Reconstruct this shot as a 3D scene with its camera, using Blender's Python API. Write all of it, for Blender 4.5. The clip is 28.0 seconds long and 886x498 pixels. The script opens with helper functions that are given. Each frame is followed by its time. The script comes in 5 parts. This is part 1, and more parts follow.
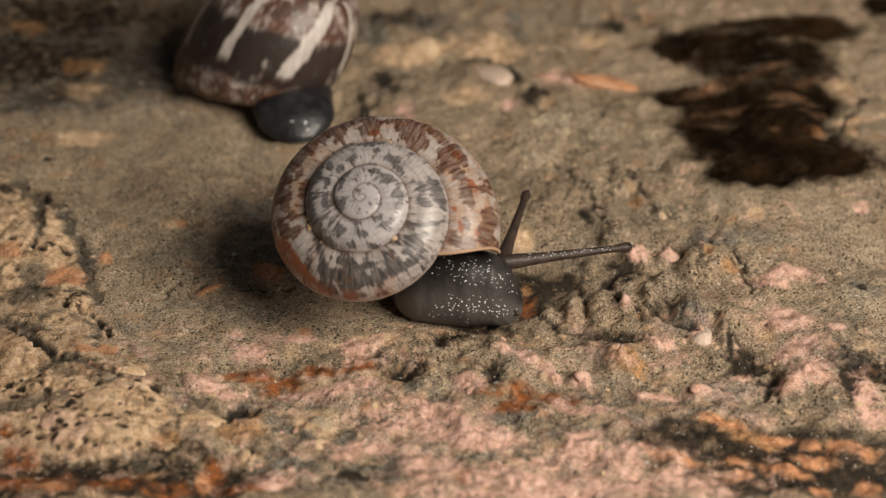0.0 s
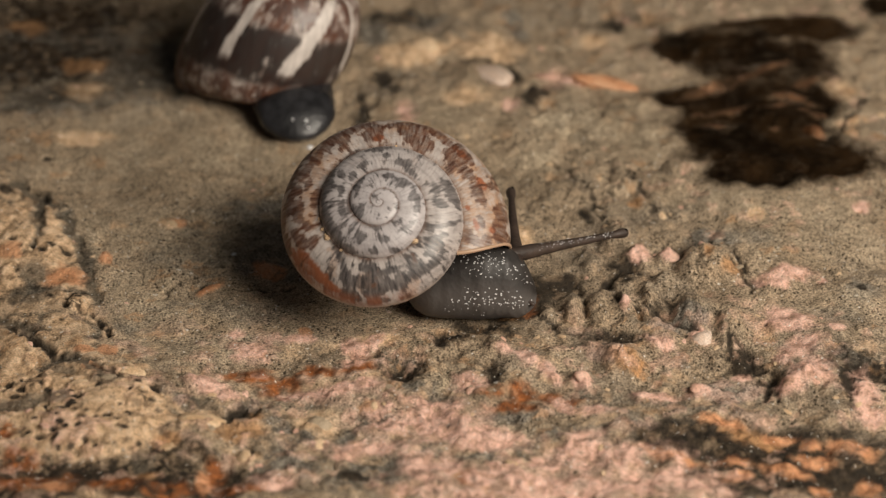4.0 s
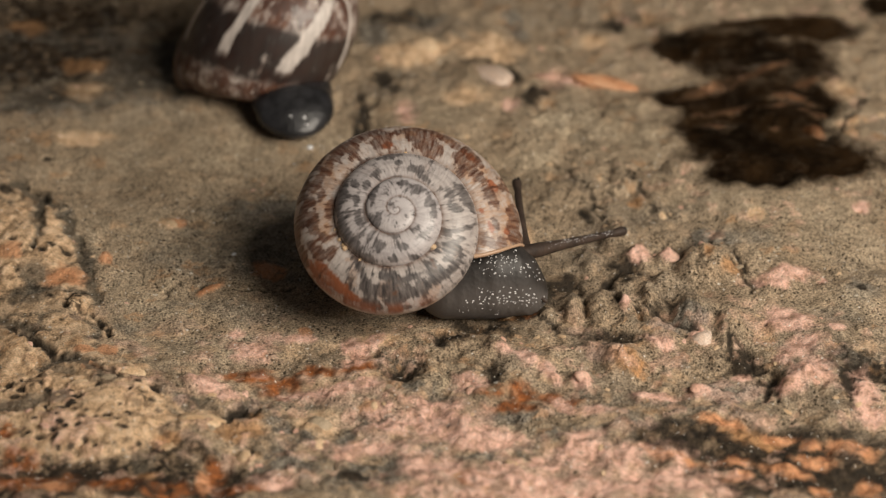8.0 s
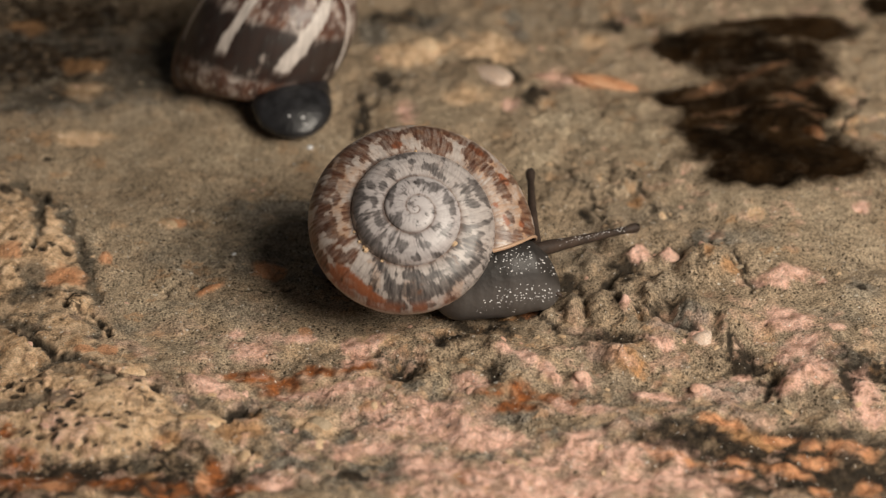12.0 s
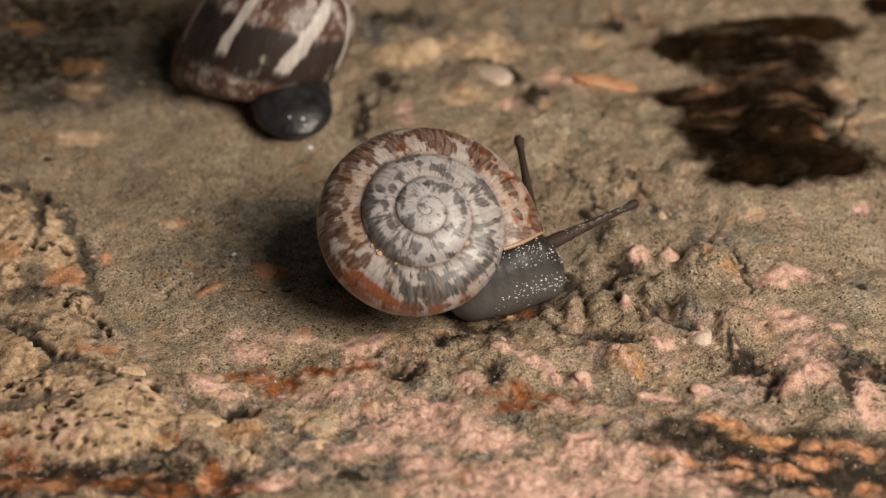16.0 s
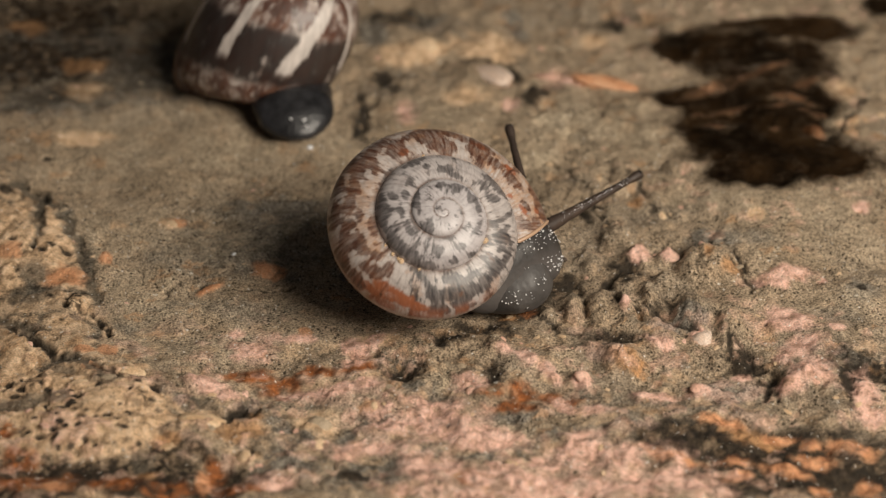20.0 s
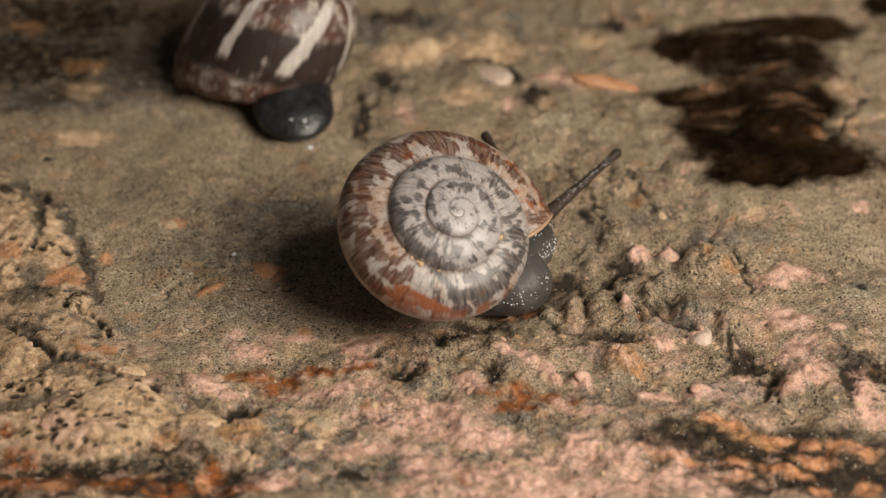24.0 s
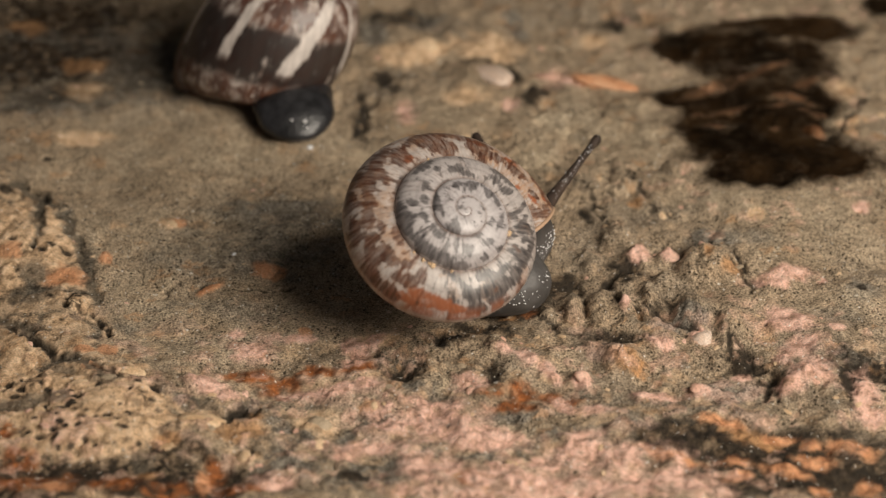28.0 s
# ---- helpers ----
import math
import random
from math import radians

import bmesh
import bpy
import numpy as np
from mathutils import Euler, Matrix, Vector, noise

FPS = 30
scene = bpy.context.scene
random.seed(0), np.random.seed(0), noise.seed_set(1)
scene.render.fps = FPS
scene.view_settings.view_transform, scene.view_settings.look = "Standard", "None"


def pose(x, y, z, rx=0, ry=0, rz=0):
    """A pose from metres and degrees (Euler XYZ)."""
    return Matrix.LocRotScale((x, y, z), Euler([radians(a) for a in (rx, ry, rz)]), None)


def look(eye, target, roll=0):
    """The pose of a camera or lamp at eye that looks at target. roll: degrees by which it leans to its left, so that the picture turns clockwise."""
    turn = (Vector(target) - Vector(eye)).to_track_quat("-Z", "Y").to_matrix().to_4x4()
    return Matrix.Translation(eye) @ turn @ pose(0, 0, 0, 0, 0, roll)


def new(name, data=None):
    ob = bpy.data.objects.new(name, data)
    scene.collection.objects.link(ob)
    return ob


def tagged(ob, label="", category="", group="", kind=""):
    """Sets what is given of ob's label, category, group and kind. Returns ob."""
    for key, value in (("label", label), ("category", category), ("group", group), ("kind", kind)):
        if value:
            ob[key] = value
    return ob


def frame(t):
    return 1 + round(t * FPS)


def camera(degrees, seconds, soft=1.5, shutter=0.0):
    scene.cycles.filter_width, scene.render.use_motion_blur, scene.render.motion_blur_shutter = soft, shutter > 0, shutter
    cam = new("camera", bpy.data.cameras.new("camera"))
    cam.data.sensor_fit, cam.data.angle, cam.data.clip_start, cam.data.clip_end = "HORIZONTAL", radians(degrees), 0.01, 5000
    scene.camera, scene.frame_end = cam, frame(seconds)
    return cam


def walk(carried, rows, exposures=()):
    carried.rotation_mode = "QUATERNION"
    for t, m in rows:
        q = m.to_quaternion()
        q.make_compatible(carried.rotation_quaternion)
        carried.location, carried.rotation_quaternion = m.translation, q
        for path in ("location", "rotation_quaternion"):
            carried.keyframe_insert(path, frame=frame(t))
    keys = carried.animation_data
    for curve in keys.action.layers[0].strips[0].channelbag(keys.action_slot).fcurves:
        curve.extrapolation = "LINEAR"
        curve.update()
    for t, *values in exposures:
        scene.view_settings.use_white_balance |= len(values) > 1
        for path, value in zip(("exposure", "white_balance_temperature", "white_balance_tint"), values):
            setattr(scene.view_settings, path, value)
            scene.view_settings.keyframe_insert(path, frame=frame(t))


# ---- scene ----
# ---- the camera: a macro lens on a tripod, looking down on the rock ----
EYE = (0.0, -0.32357, 0.22656)
cam = camera(14.0, 28.0, soft=1.35)
cam.data.dof.use_dof = True
cam.data.dof.focus_distance = 0.383
cam.data.dof.aperture_fstop = 22.0
walk(cam, [(0.0, look(EYE, (0, 0, 0))), (28.0, look(EYE, (0, 0, 0)))])

# ---- light: one soft photographic lamp from the right, and the dim surroundings ----
scene.view_settings.exposure = 0.0
world = bpy.data.worlds.new("surroundings")
scene.world = world
world.use_nodes = True
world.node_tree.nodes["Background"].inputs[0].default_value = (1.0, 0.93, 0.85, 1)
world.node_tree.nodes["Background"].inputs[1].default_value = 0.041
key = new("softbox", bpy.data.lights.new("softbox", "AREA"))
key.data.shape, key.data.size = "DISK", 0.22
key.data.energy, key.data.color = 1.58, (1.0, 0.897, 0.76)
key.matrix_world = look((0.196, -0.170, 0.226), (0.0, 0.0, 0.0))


# ---- noise on arrays, in millimetres ----
WHEEL_X, WHEEL_Y = np.cos(np.arange(256) * np.pi / 128), np.sin(np.arange(256) * np.pi / 128)


def hash_bits(ix, iy, seed):
    h = (ix.astype(np.int64) * 374761393 + iy.astype(np.int64) * 668265263 + seed * 982451653) & 0x7FFFFFFF
    h = ((h ^ (h >> 13)) * 1274126177) & 0x7FFFFFFF
    h = ((h ^ (h >> 16)) * 69069) & 0x7FFFFFFF
    return h >> 7


def hashed(ix, iy, seed):
    return (hash_bits(ix, iy, seed) & 0xFFFF) / 65535.0


def vnoise(x, y, seed=0):
    """Smooth gradient noise, about -1 to 1, one cell a unit."""
    ix, iy = np.floor(x), np.floor(y)
    fx, fy = x - ix, y - iy

    def corner(i, j):
        k = hash_bits(ix + i, iy + j, seed) & 255
        return WHEEL_X[k] * (fx - i) + WHEEL_Y[k] * (fy - j)

    sx, sy = fx * fx * fx * (fx * (fx * 6 - 15) + 10), fy * fy * fy * (fy * (fy * 6 - 15) + 10)
    a, b, c, d = corner(0, 0), corner(1, 0), corner(0, 1), corner(1, 1)
    return 1.55 * ((a + (b - a) * sx) * (1 - sy) + (c + (d - c) * sx) * sy)


def fbm(x, y, size, octaves=4, seed=0, gain=0.5):
    out, amp, total = 0.0, 1.0, 0.0
    x, y = x / size, y / size
    for k in range(octaves):
        out = out + amp * vnoise(x, y, seed + 11 * k)
        total += amp
        amp *= gain
        # each octave is turned, so that no lattice shows
        x, y = 2.03 * (0.8 * x - 0.6 * y) + 7.3, 2.03 * (0.6 * x + 0.8 * y) - 3.1
    return 1.25 * out / total


def cells(x, y, size, seed=0):
    """Distances to the nearest and the second nearest of scattered points, in cells."""
    x, y = x / size, y / size
    ix, iy = np.floor(x), np.floor(y)
    f1, f2 = np.full(x.shape, 9.0), np.full(x.shape, 9.0)
    for i in (-1, 0, 1):
        for j in (-1, 0, 1):
            px, py = ix + i + hashed(ix + i, iy + j, seed), iy + j + hashed(ix + i, iy + j, seed + 5)
            d = np.hypot(px - x, py - y)
            f2 = np.minimum(np.maximum(f1, d), f2)
            f1 = np.minimum(f1, d)
    return f1, f2


def clasts(x, y, size, seed, share, ragged=0.5):
    """Scattered grains of a conglomerate: a mask, 1 in the grains, for that share of the cells."""
    x, y = x / size + ragged * fbm(x, y, size * 0.5, 3, seed + 1), y / size * 1.25 + ragged * fbm(x, y, size * 0.5, 3, seed + 2)
    ix, iy = np.floor(x), np.floor(y)
    out = np.zeros(x.shape)
    for i in (-1, 0, 1):
        for j in (-1, 0, 1):
            cx, cy = ix + i, iy + j
            d = np.hypot(cx + hashed(cx, cy, seed) - x, cy + hashed(cx, cy, seed + 5) - y)
            r = 0.2 + 0.42 * hashed(cx, cy, seed + 9)
            out = np.maximum(out, (hashed(cx, cy, seed + 7) < share) * (1 - step(0.65 * r, 1.1 * r, d)))
    return out


def step(a, b, x):
    t = np.clip((x - a) / (b - a), 0, 1)
    return t * t * (3 - 2 * t)


# ---- where the rock's colours and forms lie (millimetres: x, y, half sizes, turn) ----
PINK_A = [(37.4, -5.2, 2.6, 1.3, -169), (35.8, -6.5, 1.8, 1.1, 0), (41.0, -5.8, 0.6, 0.6, 90), (36.7, -13.5, 2.9, 1.8, 151),
    (41.7, -15.3, 0.8, 0.8, 0), (37.2, -18.6, 2.5, 1.6, -131), (38.1, -23.0, 2.5, 2.0, -128), (36.1, -25.4, 1.3, 1.2, 0),
    (43.7, -25.4, 3.1, 1.5, 90), (43.9, -29.3, 1.7, 1.6, 0), (26.4, -25.4, 1.2, 1.1, 90), (31.3, -22.7, 1.1, 0.7, -155),
    (22.0, -26.4, 2.2, 0.9, 0), (23.0, -18.1, 1.7, 0.8, 150), (27.2, -16.6, 1.4, 1.0, 90), (21.3, -1.5, 1.2, 1.1, 0),
    (24.4, -1.8, 1.1, 0.7, 90), (19.4, -11.5, 1.3, 0.5, 90), (46.6, 7.8, 1.1, 0.9, 90), (14.4, -25.0, 1.1, 0.8, 0)]
PINK_B = [(2.7, -24.5, 1.7, 1.4, 128), (8.1, -20.5, 2.5, 1.0, 152), (11.0, -23.0, 2.1, 0.7, 120), (-9.2, -18.1, 1.7, 1.5, 90),
    (-7.7, -17.1, 2.2, 0.9, -143), (-9.7, -20.5, 1.1, 0.9, 0), (-19.9, -17.6, 2.6, 1.3, -149), (-15.2, -16.6, 1.3, 0.7, 0),
    (-22.1, -15.3, 0.8, 0.8, 90), (-24.3, -25.0, 1.9, 1.2, 0), (-22.5, -26.1, 1.6, 0.7, 0), (-13.1, -25.4, 3.5, 0.9, 0),
    (-9.6, -24.5, 3.6, 0.8, -166), (-1.4, -28.3, 1.9, 1.4, 0), (-0.8, -30.7, 3.6, 2.6, 0), (2.6, -33.2, 3.4, 1.6, 141),
    (-4.9, -31.6, 2.6, 0.9, 152), (-7.1, -34.9, 3.6, 1.2, 0), (-1.4, -37.9, 2.4, 2.2, 0), (12.6, -28.5, 1.9, 0.6, 131)]
PINK_C = [(10.0, -37.2, 2.4, 1.4, 0), (8.8, -40.4, 4.1, 2.2, 0), (14.6, -37.2, 3.0, 1.4, 0), (15.1, -40.4, 4.6, 2.6, 0),
    (19.6, -41.5, 3.5, 1.8, 0), (18.6, -37.2, 1.8, 1.0, 0), (16.0, -29.8, 1.9, 0.9, 0), (14.2, -33.5, 1.7, 0.8, 0),
    (4.9, -39.1, 2.4, 1.4, 0), (3.7, -42.2, 3.5, 1.2, 0), (-10.0, -36.3, 1.5, 0.9, 0), (-12.9, -34.5, 1.4, 1.0, 0),
    (-2.5, -42.2, 3.5, 1.6, 0), (-17.2, -41.3, 1.7, 1.2, 0), (25.2, -41.3, 2.5, 1.0, 161)]
PINK_D = [(22.4, -40.4, 2.4, 1.2, 0), (-0.8, -30.2, 5.0, 3.0, 169), (11.1, -40.9, 12.5, 2.7, 0), (23.0, -40.4, 6.2, 2.2, 0),
    (-0.8, -39.5, 3.5, 3.1, 91), (15.8, -35.8, 6.9, 1.5, 0), (4.4, -33.1, 3.5, 2.3, 0), (13.3, 34.8, 2.1, 2.0, 90),
    (6.4, 34.2, 2.0, 1.2, 134), (7.9, 29.3, 1.1, 0.9, 90), (-4.2, 27.5, 2.3, 1.0, 90)]
ORANGE = [(23.2, -36.3, 3.1, 1.0, 158), (29.5, -36.9, 1.7, 0.9, 0), (37.5, -36.9, 2.1, 1.2, 0), (37.4, -34.0, 1.0, 0.9, 0),
    (41.1, -34.5, 1.8, 1.2, 0), (42.8, -35.1, 1.4, 1.0, 0), (34.5, -38.8, 2.5, 0.9, 161), (29.9, -39.3, 1.5, 0.8, 0),
    (42.8, -40.9, 1.5, 1.4, 0), (37.9, -42.0, 1.2, 1.0, 0), (28.7, -31.0, 2.5, 0.8, 171), (34.1, -32.9, 1.8, 0.6, 0),
    (18.3, 34.6, 4.1, 1.2, 174), (11.0, 34.8, 0.9, 0.9, 0), (-19.0, -4.0, 1.5, 1.4, 0), (-36.9, -1.5, 0.9, 0.6, 79),
    (-25.2, -7.3, 1.3, 0.7, -149), (-24.0, -40.9, 1.9, 0.8, 100), (-41.0, -5.0, 2.1, 1.7, 0), (-39.3, -41.3, 1.7, 1.0, 0)]
CREAM_A = [(-41.3, -25.4, 3.6, 1.6, 0), (-38.0, -25.4, 2.9, 1.5, 0), (-36.2, -30.2, 6.6, 3.7, -158), (-33.3, -33.2, 5.7, 2.6, -150),
    (-39.3, -34.2, 4.7, 2.2, 0), (-44.5, -22.5, 2.1, 1.8, 90), (-32.6, -23.5, 2.0, 1.2, 0), (-36.7, -23.2, 2.2, 0.9, 152),
    (-30.6, -27.6, 3.3, 1.3, 152), (-25.1, -30.7, 3.4, 1.6, -141), (-20.2, -37.2, 1.5, 1.2, 0), (-4.3, 39.8, 3.5, 2.3, 0),
    (-46.1, 1.2, 4.1, 2.7, 90), (-47.9, 5.0, 3.3, 1.8, 90), (-43.4, 5.0, 1.5, 1.3, 0), (-39.3, -10.4, 1.5, 1.0, 90),
    (-47.4, -5.2, 1.9, 0.7, 90), (-13.0, -30.2, 2.3, 2.0, 0), (8.5, 2.3, 2.4, 1.6, 90), (-30.3, 5.0, 1.4, 1.1, 0)]
CREAM_B = [(-43.5, -20.5, 3.1, 1.3, 90), (-41.9, 32.3, 2.6, 1.6, 0), (5.1, 41.7, 4.7, 3.0, 0), (-0.3, 41.1, 2.0, 1.6, 0), (17.9, 43.6, 1.6, 1.4, 0),
    (-41.1, 22.7, 3.2, 1.6, 0), (34.8, 5.6, 1.1, 0.9, 90), (46.7, 25.7, 1.4, 1.1, 0), (45.9, 32.3, 2.3, 2.0, 90), (-7.4, -16.6, 3.6, 1.0, 0),
    (32.8, 13.4, 0.1, 0.1, 90), (2.4, 30.5, 2.6, 1.6, 0), (41.9, -26.4, 0.1, 0.1, 90)]
GOLD = [(-21.0, -32.6, 2.7, 1.7, 0), (-19.9, -30.2, 1.3, 1.2, 0), (-27.8, -34.5, 1.5, 1.0, 0), (-7.5, -27.6, 1.0, 0.8, 0),
    (-8.8, -34.5, 0.8, 0.7, 90), (2.6, -40.4, 3.5, 0.8, 139), (30.4, -32.3, 1.9, 0.8, 170), (32.0, -33.3, 2.4, 0.9, 170),
    (19.0, -21.0, 1.8, 1.7, 0), (21.5, 9.1, 1.1, 0.8, 90), (-49.8, 46.2, 2.2, 1.9, 0), (36.5, 29.3, 0.9, 0.9, 0),
    (31.0, -5.2, 1.2, 1.1, 0), (28.9, -3.1, 1.5, 0.6, 90), (41.2, 30.9, 0.8, 0.7, 0), (7.0, -12.7, 1.2, 0.8, 0),
    (8.9, -7.5, 1.1, 0.5, 90), (-29.7, -40.0, 1.1, 0.8, 0), (-42.3, 37.3, 2.7, 1.4, 0)]
RUST = [(-20.3, -22.5, 3.1, 1.2, 0), (-17.3, -23.5, 2.6, 1.2, -160), (-16.1, -25.4, 1.5, 0.5, -144), (-13.2, -22.0, 2.5, 0.8, 0),
    (8.5, -26.4, 1.6, 1.5, 90), (7.3, -28.5, 2.4, 0.9, 0), (10.9, -26.9, 1.5, 1.0, 0), (13.2, -27.8, 1.5, 0.6, 0),
    (5.0, -26.4, 1.5, 1.0, 0), (-41.0, -40.9, 4.1, 1.5, 0), (-33.0, -41.3, 2.9, 1.2, 0), (-27.3, -42.2, 2.9, 1.2, 0),
    (-23.0, -39.3, 1.8, 1.1, 90), (-20.5, -42.2, 2.4, 1.0, 0), (-43.1, -36.8, 1.8, 1.5, 0), (-44.5, -32.6, 1.2, 0.8, 90),
    (8.8, -11.0, 1.5, 1.2, 90), (-8.5, -21.5, 2.4, 0.8, -165), (2.6, -40.0, 1.4, 1.2, 0), (42.6, 23.9, 1.1, 1.0, 90)]
GREY_A = [(-36.3, -21.5, 4.4, 1.0, 162), (-42.2, -27.6, 4.2, 1.3, 0), (-43.7, -30.4, 1.7, 1.2, 0), (-35.1, -25.1, 2.3, 0.7, 0),
    (-25.3, -27.9, 3.7, 0.9, 162), (-22.3, -28.9, 2.5, 1.3, -159), (-7.8, -29.3, 2.5, 1.2, 160), (-9.4, -33.1, 2.2, 1.8, 90),
    (-37.5, -20.5, 3.0, 1.3, 0), (-42.4, -6.3, 3.1, 1.9, 0), (-45.0, 6.1, 2.4, 1.1, 90), (-41.7, 7.2, 1.5, 1.1, 90),
    (-41.0, 2.3, 2.1, 1.1, 105), (-38.9, -2.6, 4.3, 0.8, 90), (6.7, -30.4, 3.6, 1.3, 0), (12.5, -32.6, 4.2, 1.1, 0),
    (20.0, -32.1, 4.7, 1.7, 0), (30.2, -25.4, 2.9, 2.0, 0), (-5.0, -20.5, 2.6, 1.7, 0), (-1.4, -25.4, 3.5, 1.4, 0)]
# first three darken the back left corner; next two paint the shell's broad shadow
GREY_B = [(-46.0, 41.0, 12.0, 8.0, 0), (-36.0, 38.0, 10.0, 7.0, 0), (-44.0, 31.0, 9.0, 3.0, 0), (-21.9, 0.1, 8.7, 5.0, 0),
    (-19.0, 6.1, 6.9, 4.4, 0), (-5.3, -39.1, 4.5, 2.4, 0), (-14.1, -30.7, 2.9, 2.6, 0), (-16.2, -38.6, 2.8, 2.4, 0),
    (4.4, -35.8, 5.2, 1.2, 0), (30.1, 1.2, 3.7, 1.7, 0), (34.5, 1.2, 1.9, 1.7, 0), (44.7, -8.4, 2.1, 1.8, 90)]
GREY_C = [(-20.6, -0.8, 8.0, 1.6, 0), (41.9, -12.5, 2.4, 1.5, 0), (5.5, -34.0, 3.5, 1.4, 0), (-35.0, -15.6, 4.0, 1.5, -144), (-21.4, -11.5, 4.8, 1.5, 0),
    (-29.3, -10.4, 2.4, 1.3, 0), (-2.3, 47.5, 2.7, 1.9, 0), (-8.4, 44.9, 3.5, 1.6, 90), (8.5, 44.9, 4.7, 1.4, 90),
    (42.4, -20.5, 3.0, 1.7, 0), (25.0, -14.5, 3.6, 1.9, 0)]
# the large dark patch at the back right, then its slightly lighter areas
DARK_AREAS = [(36.9, 44.7, 11.3, 3.3, -169), (44.4, 45.6, 5.4, 2.8, 0), (27.6, 41.7, 4.5, 2.6, 116), (33.8, 39.2, 5.0, 4.7, 0),
    (38.3, 36.1, 7.3, 5.8, 0), (41.2, 38.6, 5.3, 5.1, 0), (35.0, 27.5, 8.8, 7.1, 0), (40.4, 28.7, 8.0, 5.9, 90),
    (35.2, 19.8, 7.7, 7.0, 0), (40.8, 18.0, 8.7, 6.3, 0), (35.1, 14.0, 6.4, 4.0, 0), (43.9, 16.9, 5.4, 4.5, 0),
    (28.4, 31.4, 4.6, 2.5, 0), (53.2, 51.7, 2.7, 2.6, 0), (30.3, 23.9, 5.7, 3.9, 90)]
LIGHTER_AREAS = [(38.3, 36.3, 6.0, 2.6, 0), (40.5, 29.9, 3.3, 1.6, 0), (31.6, 24.5, 2.0, 1.4, 0), (43.1, 22.7, 1.8, 1.6, 90),
    (34.9, 44.9, 4.1, 1.2, 0)]
SOIL_A = [(26.9, -32.6, 5.0, 2.3, 0), (23.9, -33.6, 6.6, 2.1, 0), (29.6, -35.4, 6.6, 1.8, 0), (35.3, -34.9, 5.0, 2.4, 0),
    (27.7, -37.7, 3.4, 2.6, 0), (32.3, -37.2, 3.4, 3.1, 0), (39.5, -39.5, 4.1, 2.5, 0), (34.9, -40.4, 3.3, 1.2, 0),
    (-38.9, -38.6, 8.9, 1.8, 0), (-31.5, -38.6, 4.9, 1.8, 0), (-26.4, -39.1, 4.1, 2.4, 0), (-23.5, -40.4, 2.5, 2.4, 90),
    (-21.2, -29.3, 2.4, 1.2, -159), (-28.8, -37.2, 3.9, 1.4, 90), (-4.1, -22.0, 1.7, 1.4, 0), (-2.6, -20.8, 1.0, 0.8, 90),
    (12.0, -5.8, 2.4, 1.5, 0)]
# the two around (-46, 39) darken the back left corner
SOIL_B = [(-40.8, -42.7, 5.1, 1.2, 0), (-34.8, -40.0, 6.8, 1.6, 0), (-20.1, -40.4, 2.8, 1.6, 0), (-8.2, -40.4, 2.3, 1.4, 0), (-48.4, 38.6, 8.0, 5.8, 0),
    (-43.9, 40.4, 4.0, 1.2, 0), (18.3, -17.1, 3.6, 0.9, 0), (5.7, -15.6, 3.6, 1.3, 0), (1.0, -16.6, 1.8, 1.2, 0), (43.5, -21.5, 3.0, 2.3, 0),
    (41.9, -26.4, 2.7, 0.7, 90), (31.2, -20.5, 1.9, 1.8, 90), (-6.9, 34.8, 2.1, 2.0, 90)]
SOIL_C = [(7.9, -12.5, 2.4, 1.5, 0), (33.6, -35.8, 12.0, 5.0, 0), (40.1, -39.1, 6.3, 4.0, 0), (25.7, -33.5, 6.3, 3.0, 0),
    (34.9, -40.4, 8.5, 2.4, 0), (-37.6, -40.4, 7.4, 2.6, 0), (-29.6, -41.5, 6.2, 2.4, 0), (-22.8, -41.8, 4.5, 2.4, 0),
    (-43.4, -39.5, 3.4, 2.3, 90), (10.4, -7.3, 3.8, 3.7, 90), (9.4, -11.0, 1.9, 1.8, 90), (12.6, -5.2, 2.2, 1.7, 0),
    (-0.2, -16.6, 1.7, 0.6, 90), (-44.3, 8.3, 2.6, 1.0, 90), (18.3, -16.6, 3.0, 1.0, 0),
    (42.0, -24.5, 3.5, 0.8, 90), (24.6, -10.4, 1.7, 1.2, 90), (31.7, -20.5, 1.8, 1.7, 0)]
# those at x below -46 darken the back left corner
SOIL_D = [(-9.4, 27.5, 4.6, 1.0, 90), (10.9, 31.1, 3.0, 1.2, -143), (5.1, 38.3, 2.0, 0.8, 0), (5.1, -23.0, 2.3, 0.8, 90),
    (20.0, -4.2, 2.1, 1.8, 90), (-46.7, 49.5, 12.3, 4.3, 0), (-49.3, 34.8, 4.0, 1.9, 0), (-5.7, 48.8, 4.1, 1.7, 0),
    (20.8, 47.5, 3.4, 1.2, 0)]
SOIL_E = [(-37.8, -38.8, 5.1, 1.0, 180), (-32.3, -39.1, 2.8, 1.3, 179), (-27.5, -39.7, 3.4, 1.6, 179), (-23.5, -40.6, 2.2, 1.8, 173),
    (-40.9, -42.4, 3.4, 0.8, 180), (-43.5, -38.6, 1.8, 1.1, 99), (-19.7, -35.8, 1.7, 0.7, 179), (-26.0, -35.8, 2.3, 0.7, 180)]
SPECKS = [(-36.7, -30.7, 8.1, 6.1, 0), (-42.8, -1.0, 3.1, 1.1, 0), (-40.2, -9.9, 3.0, 2.1, 0), (-42.4, -25.4, 6.4, 2.7, 0),
    (-31.9, -25.4, 3.5, 2.0, 0), (44.0, -22.5, 4.1, 3.5, 90)]
